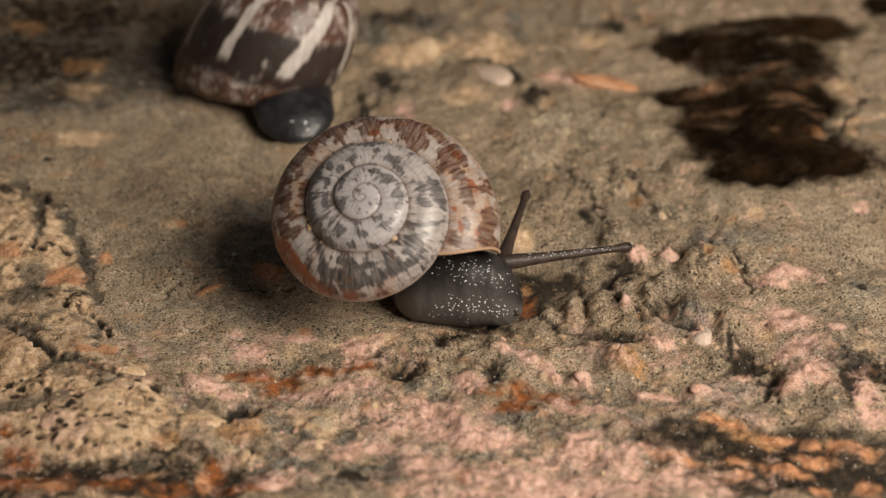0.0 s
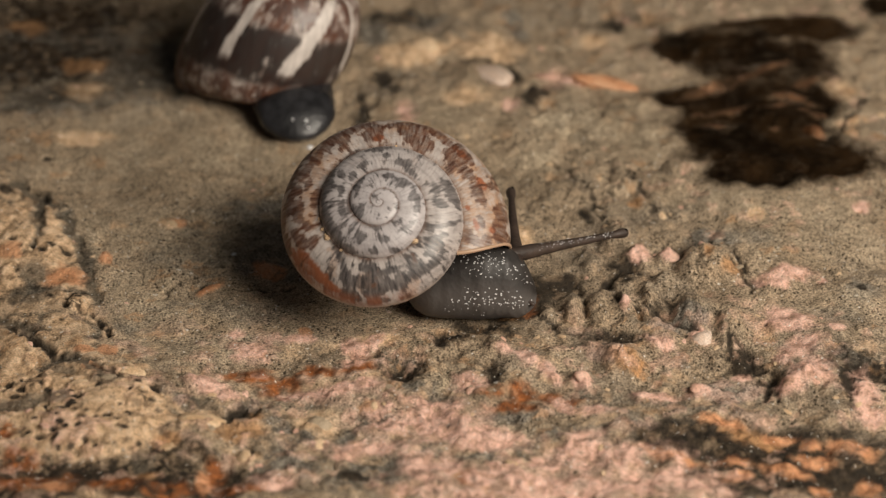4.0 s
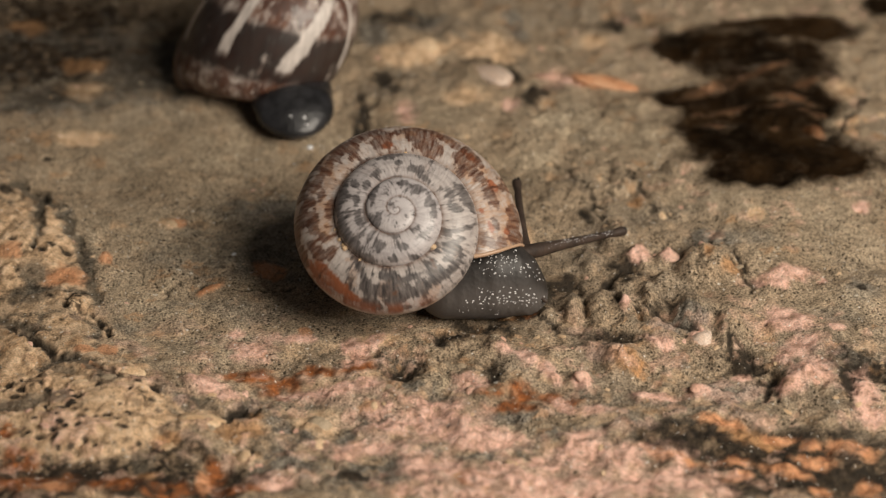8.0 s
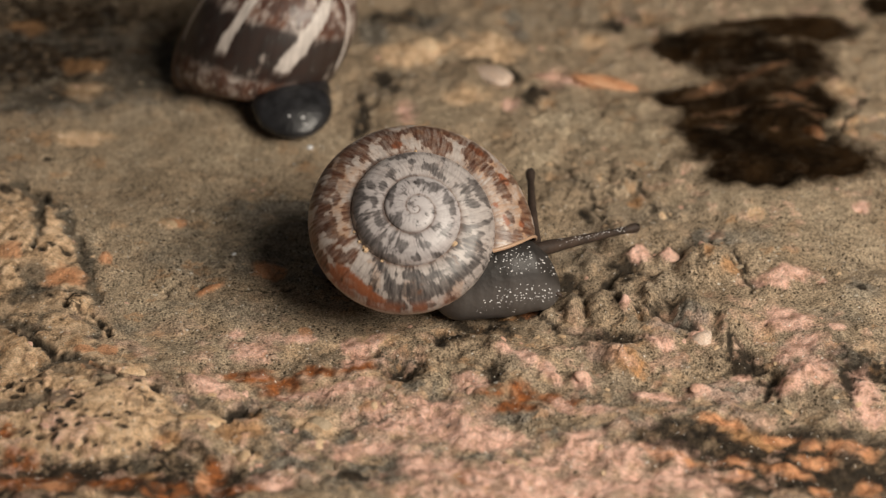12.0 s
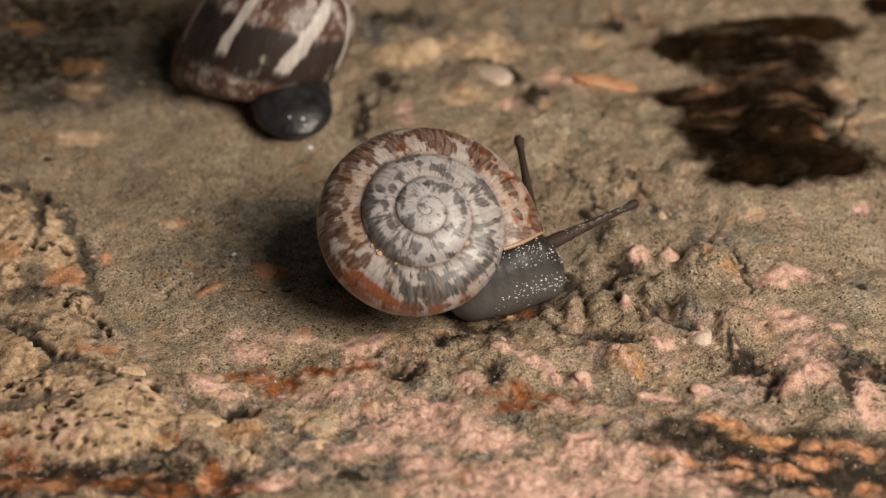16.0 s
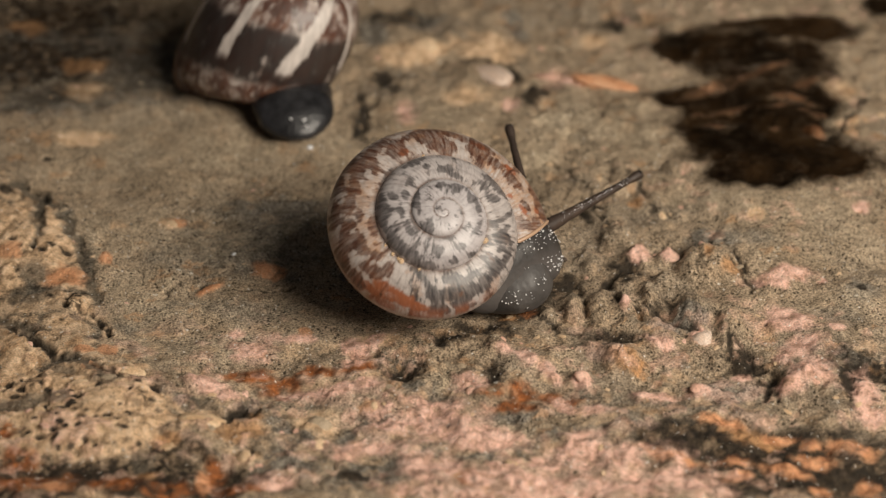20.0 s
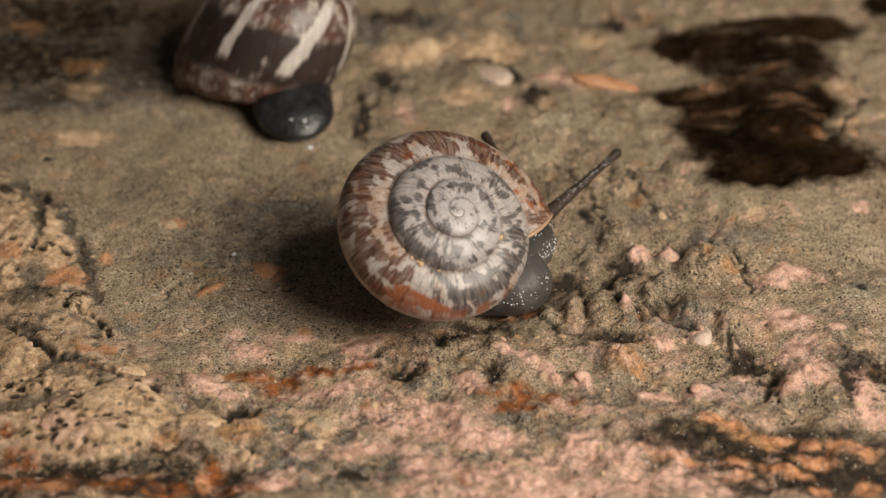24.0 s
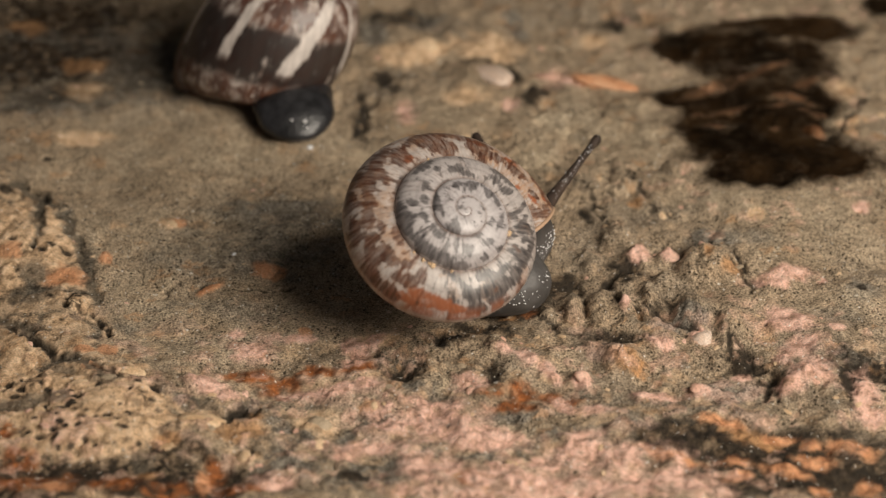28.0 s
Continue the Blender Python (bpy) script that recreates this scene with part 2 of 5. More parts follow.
HOLES_A = [(-4.2, -23.0, 0.9, 0.7, 90), (-0.2, -16.8, 1.7, 0.6, 90), (33.8, -25.0, 2.0, 0.4, 79), (33.2, -21.5, 0.9, 0.4, -127), (42.1, -24.7, 1.6, 0.6, 90),
    (30.2, -17.6, 1.7, 0.3, 90), (-21.2, -28.5, 1.3, 0.7, -139)]
HOLES_B = [(-7.2, 35.4, 1.2, 1.0, 90), (5.4, 38.6, 1.5, 0.7, 0), (8.4, 34.8, 1.9, 0.6, 105), (25.2, -10.4, 0.8, 0.6, 90), (20.0, -3.1, 1.0, 0.7, 90),
    (17.8, -6.3, 1.3, 0.7, 90), (13.2, -5.2, 1.1, 0.9, 0), (15.7, 6.7, 1.4, 0.5, 120), (-40.5, 40.4, 0.9, 0.8, 0), (18.3, 33.6, 0.1, 0.1, 90)]
SMOOTH = [(-31.2, 20.3, 12.9, 9.0, 0), (-28.2, 2.3, 11.2, 6.5, 0), (-26.1, -13.5, 10.2, 7.3, 0), (-13.5, -12.5, 8.4, 3.8, 0),
    (-11.9, 20.3, 6.4, 4.5, 0), (-31.8, -18.6, 5.4, 3.7, 0), (1.0, 27.5, 7.2, 3.4, 0), (41.4, 2.3, 7.5, 5.4, 0),
    (35.6, 7.8, 7.5, 2.6, 0), (42.1, -10.4, 4.8, 3.2, 0)]
LUMPS = [(28.0, -4.2, 3.8, 3.7, 90), (13.7, -11.3, 3.6, 1.4, 90), (17.7, -8.9, 3.4, 1.5, 90), (22.1, -11.0, 3.2, 1.2, 90),
    (24.8, -18.1, 3.0, 2.3, 0), (9.7, -11.5, 2.3, 2.1, 90), (17.5, 12.3, 4.4, 4.4, 0), (11.0, 6.7, 4.4, 3.1, 90),
    (16.7, 25.1, 7.2, 5.1, 0), (19.3, -21.0, 3.1, 2.3, 0), (37.0, -13.5, 2.6, 1.7, 0), (-10.9, -22.0, 7.7, 2.3, 0),
    (-36.7, -31.2, 7.5, 4.6, 0), (0.3, -31.2, 6.9, 3.6, 0), (5.7, 34.8, 4.0, 2.8, 0), (14.3, 34.2, 4.0, 2.1, 0),
    (-44.9, 1.2, 4.3, 3.7, 90)]
KNOBS = [(17.9, -10.4, 10.3, 7.9, 0), (24.6, 1.2, 6.5, 5.6, 90), (16.8, 11.1, 7.6, 5.5, 0), (14.1, 25.1, 7.2, 4.5, 0),
    (24.7, -18.6, 4.8, 3.1, 0), (2.1, -17.6, 4.2, 2.1, 0), (42.0, -25.4, 3.5, 2.9, 90)]
CRACKS = [(0.22, (-40.4, -9.2), (-38.9, -11.7), (-37.3, -12.7), (-35.5, -16.6)), (0.4, (-47.1, -14.0), (-43.8, -16.6), (-40.8, -20.5), (-36.9, -21.0), (-34.0, -24.7)),
    (0.3, (12.6, 17.4), (16.2, 10.6), (18.0, 4.2)), (0.3, (19.0, 10.6), (21.4, 14.6), (23.6, 6.7)),
    (0.3, (30.8, -16.6), (32.6, -20.5), (33.8, -24.5), (34.5, -26.9)), (0.4, (2.7, 38.3), (6.4, 38.8), (8.5, 33.3)),
    (0.35, (9.3, 30.9), (11.7, 28.1)), (0.4, (20.9, -11.0), (23.2, -13.5), (26.4, -15.6)),
    (0.3, (30.9, -1.0), (32.3, -5.8), (33.5, -8.4))]
CRACKS_B = [(0.35, (10.3, -12.5), (12.3, -15.6), (16.5, -16.6)),
    (0.25, (25.0, -3.1), (28.2, 0.1), (30.6, -1.0)), (0.4, (-9.3, 22.7), (-8.1, 29.9), (-5.6, 34.8)),
    (0.3, (49.1, 31.1), (46.6, 25.1), (44.5, 23.3)), (0.15, (-30.6, -8.4), (-27.8, -5.2), (-23.6, -3.1)),
    (0.16, (-23.4, -7.9), (-19.1, -7.5), (-16.1, -6.8))]
PEBBLES_A = [(-39.3, -10.4, 1.3, 0.9, 90), (-19.0, -4.2, 1.3, 1.2, 0), (27.5, -16.6, 1.1, 0.8, 90), (5.6, 35.1, 3.4, 1.9, 128),
    (12.7, 34.8, 2.5, 2.1, 0), (24.2, 6.7, 0.9, 0.8, 90), (25.0, -2.0, 1.0, 0.8, 90), (7.3, -12.7, 0.6, 0.5, 0),
    (19.3, 34.4, 3.9, 1.3, 174), (7.6, 28.9, 1.0, 0.8, 90), (-2.3, 41.3, 1.7, 1.6, 0), (-30.2, 4.7, 0.9, 0.8, 0),
    (-5.5, -25.0, 0.7, 0.6, 0)]
PEBBLES_B = [(26.4, -25.4, 0.8, 0.8, 90), (14.4, -24.9, 0.9, 0.7, 0), (2.7, -24.7, 1.2, 0.8, 131), (-37.0, -1.5, 1.1, 0.5, 90),
    (-5.8, -11.5, 0.5, 0.4, 90), (-34.5, -25.1, 1.3, 0.8, 0), (-32.0, -23.7, 1.5, 1.2, 0), (-37.7, -25.4, 1.3, 1.2, 0),
    (-12.9, -34.5, 1.2, 1.1, 90), (41.7, -15.6, 0.7, 0.7, 90), (-25.1, -31.0, 2.5, 2.2, 0), (-20.2, -36.9, 1.2, 1.0, 90),
    (-27.8, -34.9, 1.3, 1.2, 0), (-13.0, -30.7, 1.4, 1.4, 90), (-7.2, -27.6, 0.6, 0.6, 90), (-10.0, -36.1, 0.9, 0.9, 0),
    (17.1, -25.4, 0.6, 0.5, 90), (45.6, 7.6, 0.9, 0.6, 90), (-43.6, -12.5, 0.6, 0.6, 90)]

DOMES = [(13.8, -11.3, 3.5, 1.0, 86), (16.5, -12.0, 3.4, 1.1, 93), (19.6, -11.5, 3.8, 1.1, 96), (22.1, -8.9, 3.5, 1.0, 100), (21.2, -1.2, 1.9, 1.6, 82),
    (24.5, -1.6, 1.7, 1.4, 82), (28.3, -4.2, 3.7, 3.5, 50), (26.7, -12.7, 3.1, 2.2, 84), (30.5, -14.7, 3.1, 1.7, 85), (19.0, -21.0, 2.7, 1.9, 45),
    (10.7, -9.4, 1.7, 1.3, 86), (11.5, -12.7, 1.4, 1.1, 87), (15.8, -1.5, 2.1, 1.5, 86), (19.0, 2.3, 2.2, 1.9, 82), (26.7, -25.4, 1.8, 1.2, 59),
    (14.4, -24.5, 1.5, 1.4, 7), (22.4, -18.6, 1.9, 0.9, 151), (36.8, -24.0, 2.7, 2.5, 29), (5.7, -18.6, 2.0, 1.5, 88), (24.2, -6.8, 1.7, 1.6, 68)]
PALE = [(14.0, 23.9, 3.9, 3.8, 24), (20.1, 22.7, 4.9, 4.5, 13), (18.1, 28.7, 5.9, 2.2, 0), (23.7, 21.5, 4.2, 2.6, 86), (0.1, -23.0, 2.2, 2.0, 0),
    (-3.8, -18.8, 2.4, 1.1, 180), (6.1, -33.1, 3.0, 2.2, 1), (-34.8, -25.2, 1.4, 0.9, 177), (-13.0, -29.8, 3.5, 2.3, 179), (0.9, -34.5, 1.7, 0.7, 0),
    (37.3, -1.0, 1.2, 0.5, 1), (-24.7, 19.8, 6.4, 3.5, 179), (-32.5, -7.3, 4.2, 3.6, 105), (-27.4, -12.5, 4.2, 2.6, 178), (10.6, 17.4, 3.5, 2.6, 87),
    (44.8, 26.9, 4.8, 2.0, 84), (34.4, 9.5, 7.6, 1.8, 0)]
CLEFTS = [(23.4, -12.7, 1.6, 0.9, 123), (18.9, -16.6, 2.6, 0.8, 175), (32.4, -19.8, 1.6, 0.9, 97), (34.6, -24.1, 2.2, 0.4, 96), (44.0, -22.3, 2.3, 1.4, 27),
    (42.4, -25.4, 1.8, 0.6, 84), (-0.5, -16.3, 1.2, 0.5, 84), (-4.1, -22.0, 2.1, 1.5, 152), (2.9, -14.5, 2.2, 1.3, 0), (18.2, -5.4, 2.2, 0.5, 56),
    (20.8, -3.1, 1.3, 0.7, 86), (13.7, -6.8, 1.1, 0.7, 157), (5.2, -22.5, 1.5, 0.9, 96), (32.3, -3.6, 1.8, 0.4, 107), (33.9, -6.8, 1.0, 0.6, 129),
    (18.6, -9.4, 1.6, 0.3, 99), (15.2, -11.0, 2.3, 0.2, 91), (20.8, -12.5, 1.8, 0.3, 99), (-8.6, -19.1, 1.8, 0.8, 19), (-21.1, -29.5, 2.1, 1.2, 30)]
STREAKS = [(36.3, 35.4, 4.6, 0.8, 31), (31.2, 33.3, 3.6, 0.8, 31), (40.5, 30.9, 2.1, 0.8, 150), (38.8, 29.0, 1.6, 0.7, 1), (42.9, 27.5, 1.3, 0.8, 156),
    (43.2, 23.6, 1.1, 0.7, 124), (31.1, 24.4, 1.5, 0.6, 160), (38.2, 24.4, 0.7, 0.6, 19), (33.2, 28.7, 2.1, 0.6, 19), (42.1, 33.6, 1.7, 0.7, 21),
    (29.8, 27.5, 1.3, 0.6, 1)]
# darkens the back left corner of the rock
DARK_CORNER = [(-46.0, 42.0, 13.0, 9.0, 0), (-35.0, 38.0, 9.0, 6.0, 0), (-40.0, 52.0, 16.0, 6.0, 0), (-46.0, 31.0, 7.0, 2.5, 0)]
STONES = [(-47.2, 2.3, 4.4, 1.9, 97), (-47.1, -5.2, 2.1, 0.9, 97), (-39.2, -10.2, 1.5, 0.9, 98), (-43.4, 5.0, 1.4, 1.1, 103), (-43.5, 7.3, 0.9, 0.7, 106),
    (-42.1, 1.2, 2.4, 1.8, 102), (-25.1, -7.1, 1.2, 0.6, 30), (-44.8, -18.8, 2.0, 1.6, 107), (-32.8, -22.9, 1.9, 1.1, 178), (-42.6, -24.0, 2.9, 1.6, 178),
    (-38.8, -25.1, 2.0, 1.3, 177), (-34.5, -29.8, 5.8, 2.5, 14), (-37.1, -33.1, 6.3, 2.4, 14), (-41.8, -32.1, 2.9, 2.4, 168), (-32.7, -34.9, 3.1, 1.4, 36),
    (-45.2, -21.5, 1.2, 1.0, 168)]
STONES_ORANGE = [(-40.3, -5.0, 2.0, 1.7, 169), (-18.6, -4.2, 1.5, 1.4, 171), (-36.5, -22.8, 1.5, 0.8, 142), (-47.2, -1.0, 1.5, 1.3, 114), (-29.3, 5.3, 1.1, 1.0, 169),
    (-36.6, -1.5, 1.2, 0.5, 108), (-35.3, -19.4, 1.2, 1.0, 170), (-14.6, -15.6, 1.0, 0.8, 96), (-19.9, -18.6, 1.4, 1.2, 174), (-37.6, -19.6, 1.2, 0.7, 178)]
STONES_GREY = [(-44.3, -4.4, 1.7, 1.5, 166), (-44.8, -8.0, 2.7, 1.8, 176), (-44.9, 5.3, 2.2, 0.9, 96), (-40.7, -27.8, 3.0, 1.1, 179), (-43.9, -28.5, 2.0, 1.3, 175),
    (-39.6, -23.0, 1.5, 0.9, 155), (-34.8, -25.4, 1.5, 0.9, 178), (-24.6, -27.8, 1.7, 0.9, 179), (-21.7, -30.0, 2.0, 1.4, 177), (-45.8, -14.0, 1.7, 0.9, 141),
    (-30.2, -37.7, 2.0, 1.2, 96)]
PITS_A = [(-47.2, 0.9, 0.5, 0.4, 137), (-43.8, -0.8, 0.5, 0.4, 138), (-41.1, -0.8, 0.6, 0.5, 147), (-40.0, -2.0, 0.4, 0.3, 167), (-40.4, -10.7, 0.9, 0.4, 105),
    (-45.2, -24.5, 0.6, 0.4, 101), (-43.8, -25.6, 0.6, 0.5, 115), (-41.6, -25.2, 0.3, 0.2, 104), (-37.7, -27.8, 0.6, 0.4, 133), (-38.6, -29.5, 0.5, 0.3, 100),
    (-37.2, -31.6, 0.4, 0.3, 176), (-34.3, -31.6, 0.5, 0.4, 172), (-35.6, -31.9, 0.5, 0.4, 171), (-33.3, -32.1, 0.3, 0.3, 145), (-32.0, -31.6, 0.3, 0.3, 145),
    (-37.9, -30.0, 0.3, 0.3, 143), (-36.3, -35.1, 0.4, 0.3, 115), (-31.6, -24.2, 0.9, 0.5, 178), (-42.2, -29.6, 0.3, 0.3, 142), (-49.0, 11.7, 1.0, 0.7, 142)]
PITS_B = [(-40.6, -29.8, 0.4, 0.3, 102), (-41.1, -34.0, 0.5, 0.4, 170), (-39.6, -33.3, 0.4, 0.3, 175), (-29.8, -26.4, 0.7, 0.4, 137), (-43.1, -23.7, 0.4, 0.4, 152),
    (-44.4, 9.9, 0.6, 0.3, 97), (-45.0, 18.0, 0.6, 0.5, 171), (-25.9, -6.3, 0.6, 0.4, 66), (33.6, -21.3, 0.5, 0.4, 81), (45.1, -7.3, 0.7, 0.6, 74),
    (34.3, -14.2, 0.3, 0.2, 79), (27.2, -16.9, 0.2, 0.1, 85), (-43.2, -17.6, 1.1, 0.5, 116), (-36.3, -14.0, 1.0, 0.4, 108), (-35.4, -15.8, 1.0, 0.3, 95)]
# grey, worn-in bands between the stones: half width, then the line
BANDS = [(0.75, (-47.9, 12.8), (-45.8, 10.6), (-42.2, 6.9), (-41.3, 3.6), (-39.1, -1.0), (-38.1, -6.3), (-37.3, -9.9)), (0.6, (-44.9, 8.3), (-44.5, 4.7), (-44.7, -0.4)),
    (0.8, (-47.2, -12.5), (-44.3, -14.5), (-43.1, -17.2), (-40.5, -20.5)), (0.6, (-40.5, -20.5), (-37.8, -21.5), (-35.9, -23.3), (-34.2, -25.4))]


def patches(x, y, spots, ragged=0.5, size=3.0, seed=0, edge=0.35):
    """A mask that is 1 inside the ellipses, with ragged edges."""
    out = np.zeros(x.shape)
    for cx, cy, a, b, turn in spots:
        reach = 1.8 * max(a, b)
        near = (np.abs(x - cx) < reach) & (np.abs(y - cy) < reach)
        if not near.any():
            continue
        c, s = math.cos(radians(turn)), math.sin(radians(turn))
        u, v = (x[near] - cx) * c + (y[near] - cy) * s, (y[near] - cy) * c - (x[near] - cx) * s
        d = np.hypot(u / a, v / b) + ragged * fbm(x[near], y[near], size, 3, seed, 0.6)
        out[near] = np.maximum(out[near], 1 - step(1 - edge, 1 + edge, d))
    return out


def crack_mask(x, y, lines):
    out = np.zeros(x.shape)
    wx, wy = x + 0.9 * fbm(x, y, 2.5, 3, 31), y + 0.9 * fbm(x, y, 2.5, 3, 37)
    for wide, *line in lines:
        for (ax, ay), (bx, by) in zip(line, line[1:]):
            near = (np.abs(x - (ax + bx) / 2) < abs(ax - bx) / 2 + 4) & (np.abs(y - (ay + by) / 2) < abs(ay - by) / 2 + 4)
            if not near.any():
                continue
            qx, qy = wx[near] - ax, wy[near] - ay
            dx, dy = bx - ax, by - ay
            t = np.clip((qx * dx + qy * dy) / (dx * dx + dy * dy), 0, 1)
            d = np.hypot(qx - t * dx, qy - t * dy) + 0.35 * vnoise(qx * 1.2, qy * 1.2, 39)
            out[near] = np.maximum(out[near], (1 - step(0.45 * wide, 1.15 * wide, d)) * step(-0.9, -0.2, vnoise(qx * 0.45, qy * 0.45, 38)))
    return out


def domes(x, y):
    """Rounded knobs of the rock, each as high as its shorter half."""
    out = np.zeros(x.shape)
    wx, wy = x + 0.3 * fbm(x, y, 1.9, 3, 131), y + 0.5 * fbm(x, y, 1.9, 3, 133)
    for cx, cy, a, b, turn in DOMES:
        near = (np.abs(x - cx) < 2 * a) & (np.abs(y - cy) < 2 * a)
        if not near.any():
            continue
        c, s = math.cos(radians(turn)), math.sin(radians(turn))
        u, v = (wx[near] - cx) * c + (wy[near] - cy) * s, (wy[near] - cy) * c - (wx[near] - cx) * s
        out[near] = np.maximum(out[near], 0.6 * min(b, 1.9) * (1.2 + 0.5 * fbm(x[near], y[near], 0.9, 3, 134)) * (1 - step(0.15, 1.35, np.hypot(u / a, v / b))))
    return out


def seams(x, y, size, seed):
    """1 in the joints between the stones of the conglomerate."""
    f1, f2 = cells(x * 0.8 + 1.1 * fbm(x, y, 4, 3, seed + 3), y + 1.1 * fbm(x, y, 4, 3, seed + 4), size, seed)
    return (1 - step(0.05, 0.26, f2 - f1)) * step(-0.35, 0.2, fbm(x, y, 5, 2, seed + 6))


def rock_height(x, y):
    """Height of the rock in millimetres."""
    smooth = patches(x, y, SMOOTH, 0.5, 6.0, 3, 0.5)
    rough = 1 - 0.85 * smooth
    front = step(-8, -24, y + 4 * fbm(x, y, 20, 2, 77))
    h = 1.2 * fbm(x, y, 24, 2, 1) + 0.6 * fbm(x, y, 9, 2, 2)
    knobs = patches(x, y, KNOBS, 0.4, 5.0, 7, 0.6)
    rough = rough * (1 - 0.45 * knobs) * (1 - 0.6 * step(-27, -35, x + 3 * fbm(x, y, 12, 2, 78)))
    h += rough * (0.72 * fbm(x, y, 4.6, 5, 4, 0.5) - 0.4 * np.abs(fbm(x, y, 6.5, 3, 5)) + 0.11 * fbm(x, y, 1.1, 3, 6, 0.6))
    f1, f2 = cells(x + 1.2 * fbm(x, y, 4, 3, 8), y * 0.85 + 1.2 * fbm(x, y, 4, 3, 9), 3.1, 12)
    h += 0.1 * rough * (step(0.0, 0.7, f2 - f1) - 0.6) + 0.8 * knobs * (np.sqrt(np.maximum(0, 1 - (f1 / 0.74) ** 2)) - 0.5 + 0.25 * fbm(x, y, 1.6, 4, 13))
    h += smooth * 0.05 * fbm(x, y, 1.2, 3, 14)
    h += domes(x, y) - 0.55 * patches(x, y, CLEFTS, 0.8, 1.2, 135, 0.6)
    h += 0.45 * patches(x, y, LUMPS, 0.3, 8.0, 17, 0.6) * (0.8 + 0.3 * fbm(x, y, 1.8, 3, 19))
    h += 0.25 * front * clasts(x, y, 3.4, 141, 0.5)
    edge = step(-27, -35, x + 3 * fbm(x, y, 12, 2, 78)) * step(24, 10, y)
    h -= 0.14 * seams(x, y, 4.2, 181) * np.maximum(edge, front)
    h -= 0.4 * patches(x, y, PITS_A + PITS_B, 0.25, 0.9, 207, 0.5) - 0.2 * patches(x, y, STONES, 0.3, 1.5, 201, 0.3)
    h -= 0.3 * crack_mask(x, y, CRACKS + CRACKS_B) + 0.3 * crack_mask(x, y, BANDS)
    h -= 0.35 * patches(x, y, HOLES_A + HOLES_B, 0.6, 1.2, 23, 0.5) + 0.5 * patches(x, y, SOIL_A, 0.6, 2.5, 24, 0.6)
    h += 0.12 * patches(x, y, PINK_A + PINK_B + ORANGE, 0.5, 2.0, 41, 0.6) + 0.25 * patches(x, y, CREAM_A, 0.5, 2.0, 47, 0.6)
    # level where the big snail crawls
    flat = np.exp(-(((x + 2) / 15) ** 2 + ((y + 5) / 10) ** 2) ** 2)
    # far out the rock levels off
    far = step(130, 420, np.hypot(x, y))
    return (h * (1 - 0.75 * flat) - 0.25 * flat) * (1 - 0.95 * far)


# ---- materials ----
def make(name, rough=0.8, spec=0.3):
    m = bpy.data.materials.new(name)
    m.use_nodes = True
    b = m.node_tree.nodes["Principled BSDF"]
    b.inputs["Roughness"].default_value = rough
    b.inputs["Specular IOR Level"].default_value = spec
    return m, m.node_tree, b


def node(tree, kind, **values):
    n = tree.nodes.new("ShaderNode" + kind)
    for k, v in values.items():
        if k in n.inputs:
            n.inputs[k].default_value = v
    return n


def grain(tree, scale, detail=4.0, rough=0.6, kind="Object"):
    """Noise in millimetres."""
    co = tree.nodes.new("ShaderNodeTexCoord")
    n = node(tree, "TexNoise", Scale=scale * 1000, Detail=detail, Roughness=rough)
    tree.links.new(co.outputs[kind], n.inputs["Vector"])
    return n.outputs["Fac"]


def ramp(tree, fac, stops):
    n = tree.nodes.new("ShaderNodeValToRGB")
    while len(n.color_ramp.elements) < len(stops):
        n.color_ramp.elements.new(0.5)
    for e, (at, col) in zip(n.color_ramp.elements, stops):
        e.position = at
        e.color = (*col, 1) if len(col) == 3 else col
    tree.links.new(fac, n.inputs[0])
    return n.outputs[0]


def blend(tree, fac, a, b, mode="MIX"):
    n = tree.nodes.new("ShaderNodeMix")
    n.data_type, n.blend_type = "RGBA", mode
    for sock, value in ((n.inputs[0], fac), (n.inputs[6], a), (n.inputs[7], b)):
        if isinstance(value, bpy.types.NodeSocket):
            tree.links.new(value, sock)
        elif isinstance(value, tuple):
            sock.default_value = (*value, 1)
        else:
            sock.default_value = value
    return n.outputs[2]


def math_node(tree, op, a, b=0.0, clamp=False):
    n = tree.nodes.new("ShaderNodeMath")
    n.operation, n.use_clamp = op, clamp
    for sock, value in zip(n.inputs, (a, b)):
        if isinstance(value, bpy.types.NodeSocket):
            tree.links.new(value, sock)
        else:
            sock.default_value = value
    return n.outputs[0]


def mask(tree, name):
    n = tree.nodes.new("ShaderNodeAttribute")
    n.attribute_name = name
    return n.outputs["Fac"]


def bump(tree, b, height, strength=0.5, distance=0.0002):
    n = node(tree, "Bump", Strength=strength, Distance=distance)
    tree.links.new(height, n.inputs["Height"])
    tree.links.new(n.outputs[0], b.inputs["Normal"])


def specks(tree, scale, share):
    """Round dark grains scattered singly: 1 in a grain."""
    co = tree.nodes.new("ShaderNodeTexCoord")
    n = node(tree, "TexVoronoi", Scale=scale * 1000, Randomness=1.0)
    tree.links.new(co.outputs["Object"], n.inputs["Vector"])
    dot = ramp(tree, n.outputs["Distance"], [(0.24, (1, 1, 1)), (0.35, (0, 0, 0))])
    pick = ramp(tree, n.outputs["Color"], [(1 - share, (0, 0, 0)), (1 - share + 0.04, (1, 1, 1))])
    return math_node(tree, "MULTIPLY", dot, pick)


def pores(tree, scale, low, high):
    """Small dark pits: 1 in a pit."""
    n = grain(tree, scale, 2.0, 0.5)
    return ramp(tree, n, [(low, (1, 1, 1)), (high, (0, 0, 0))])


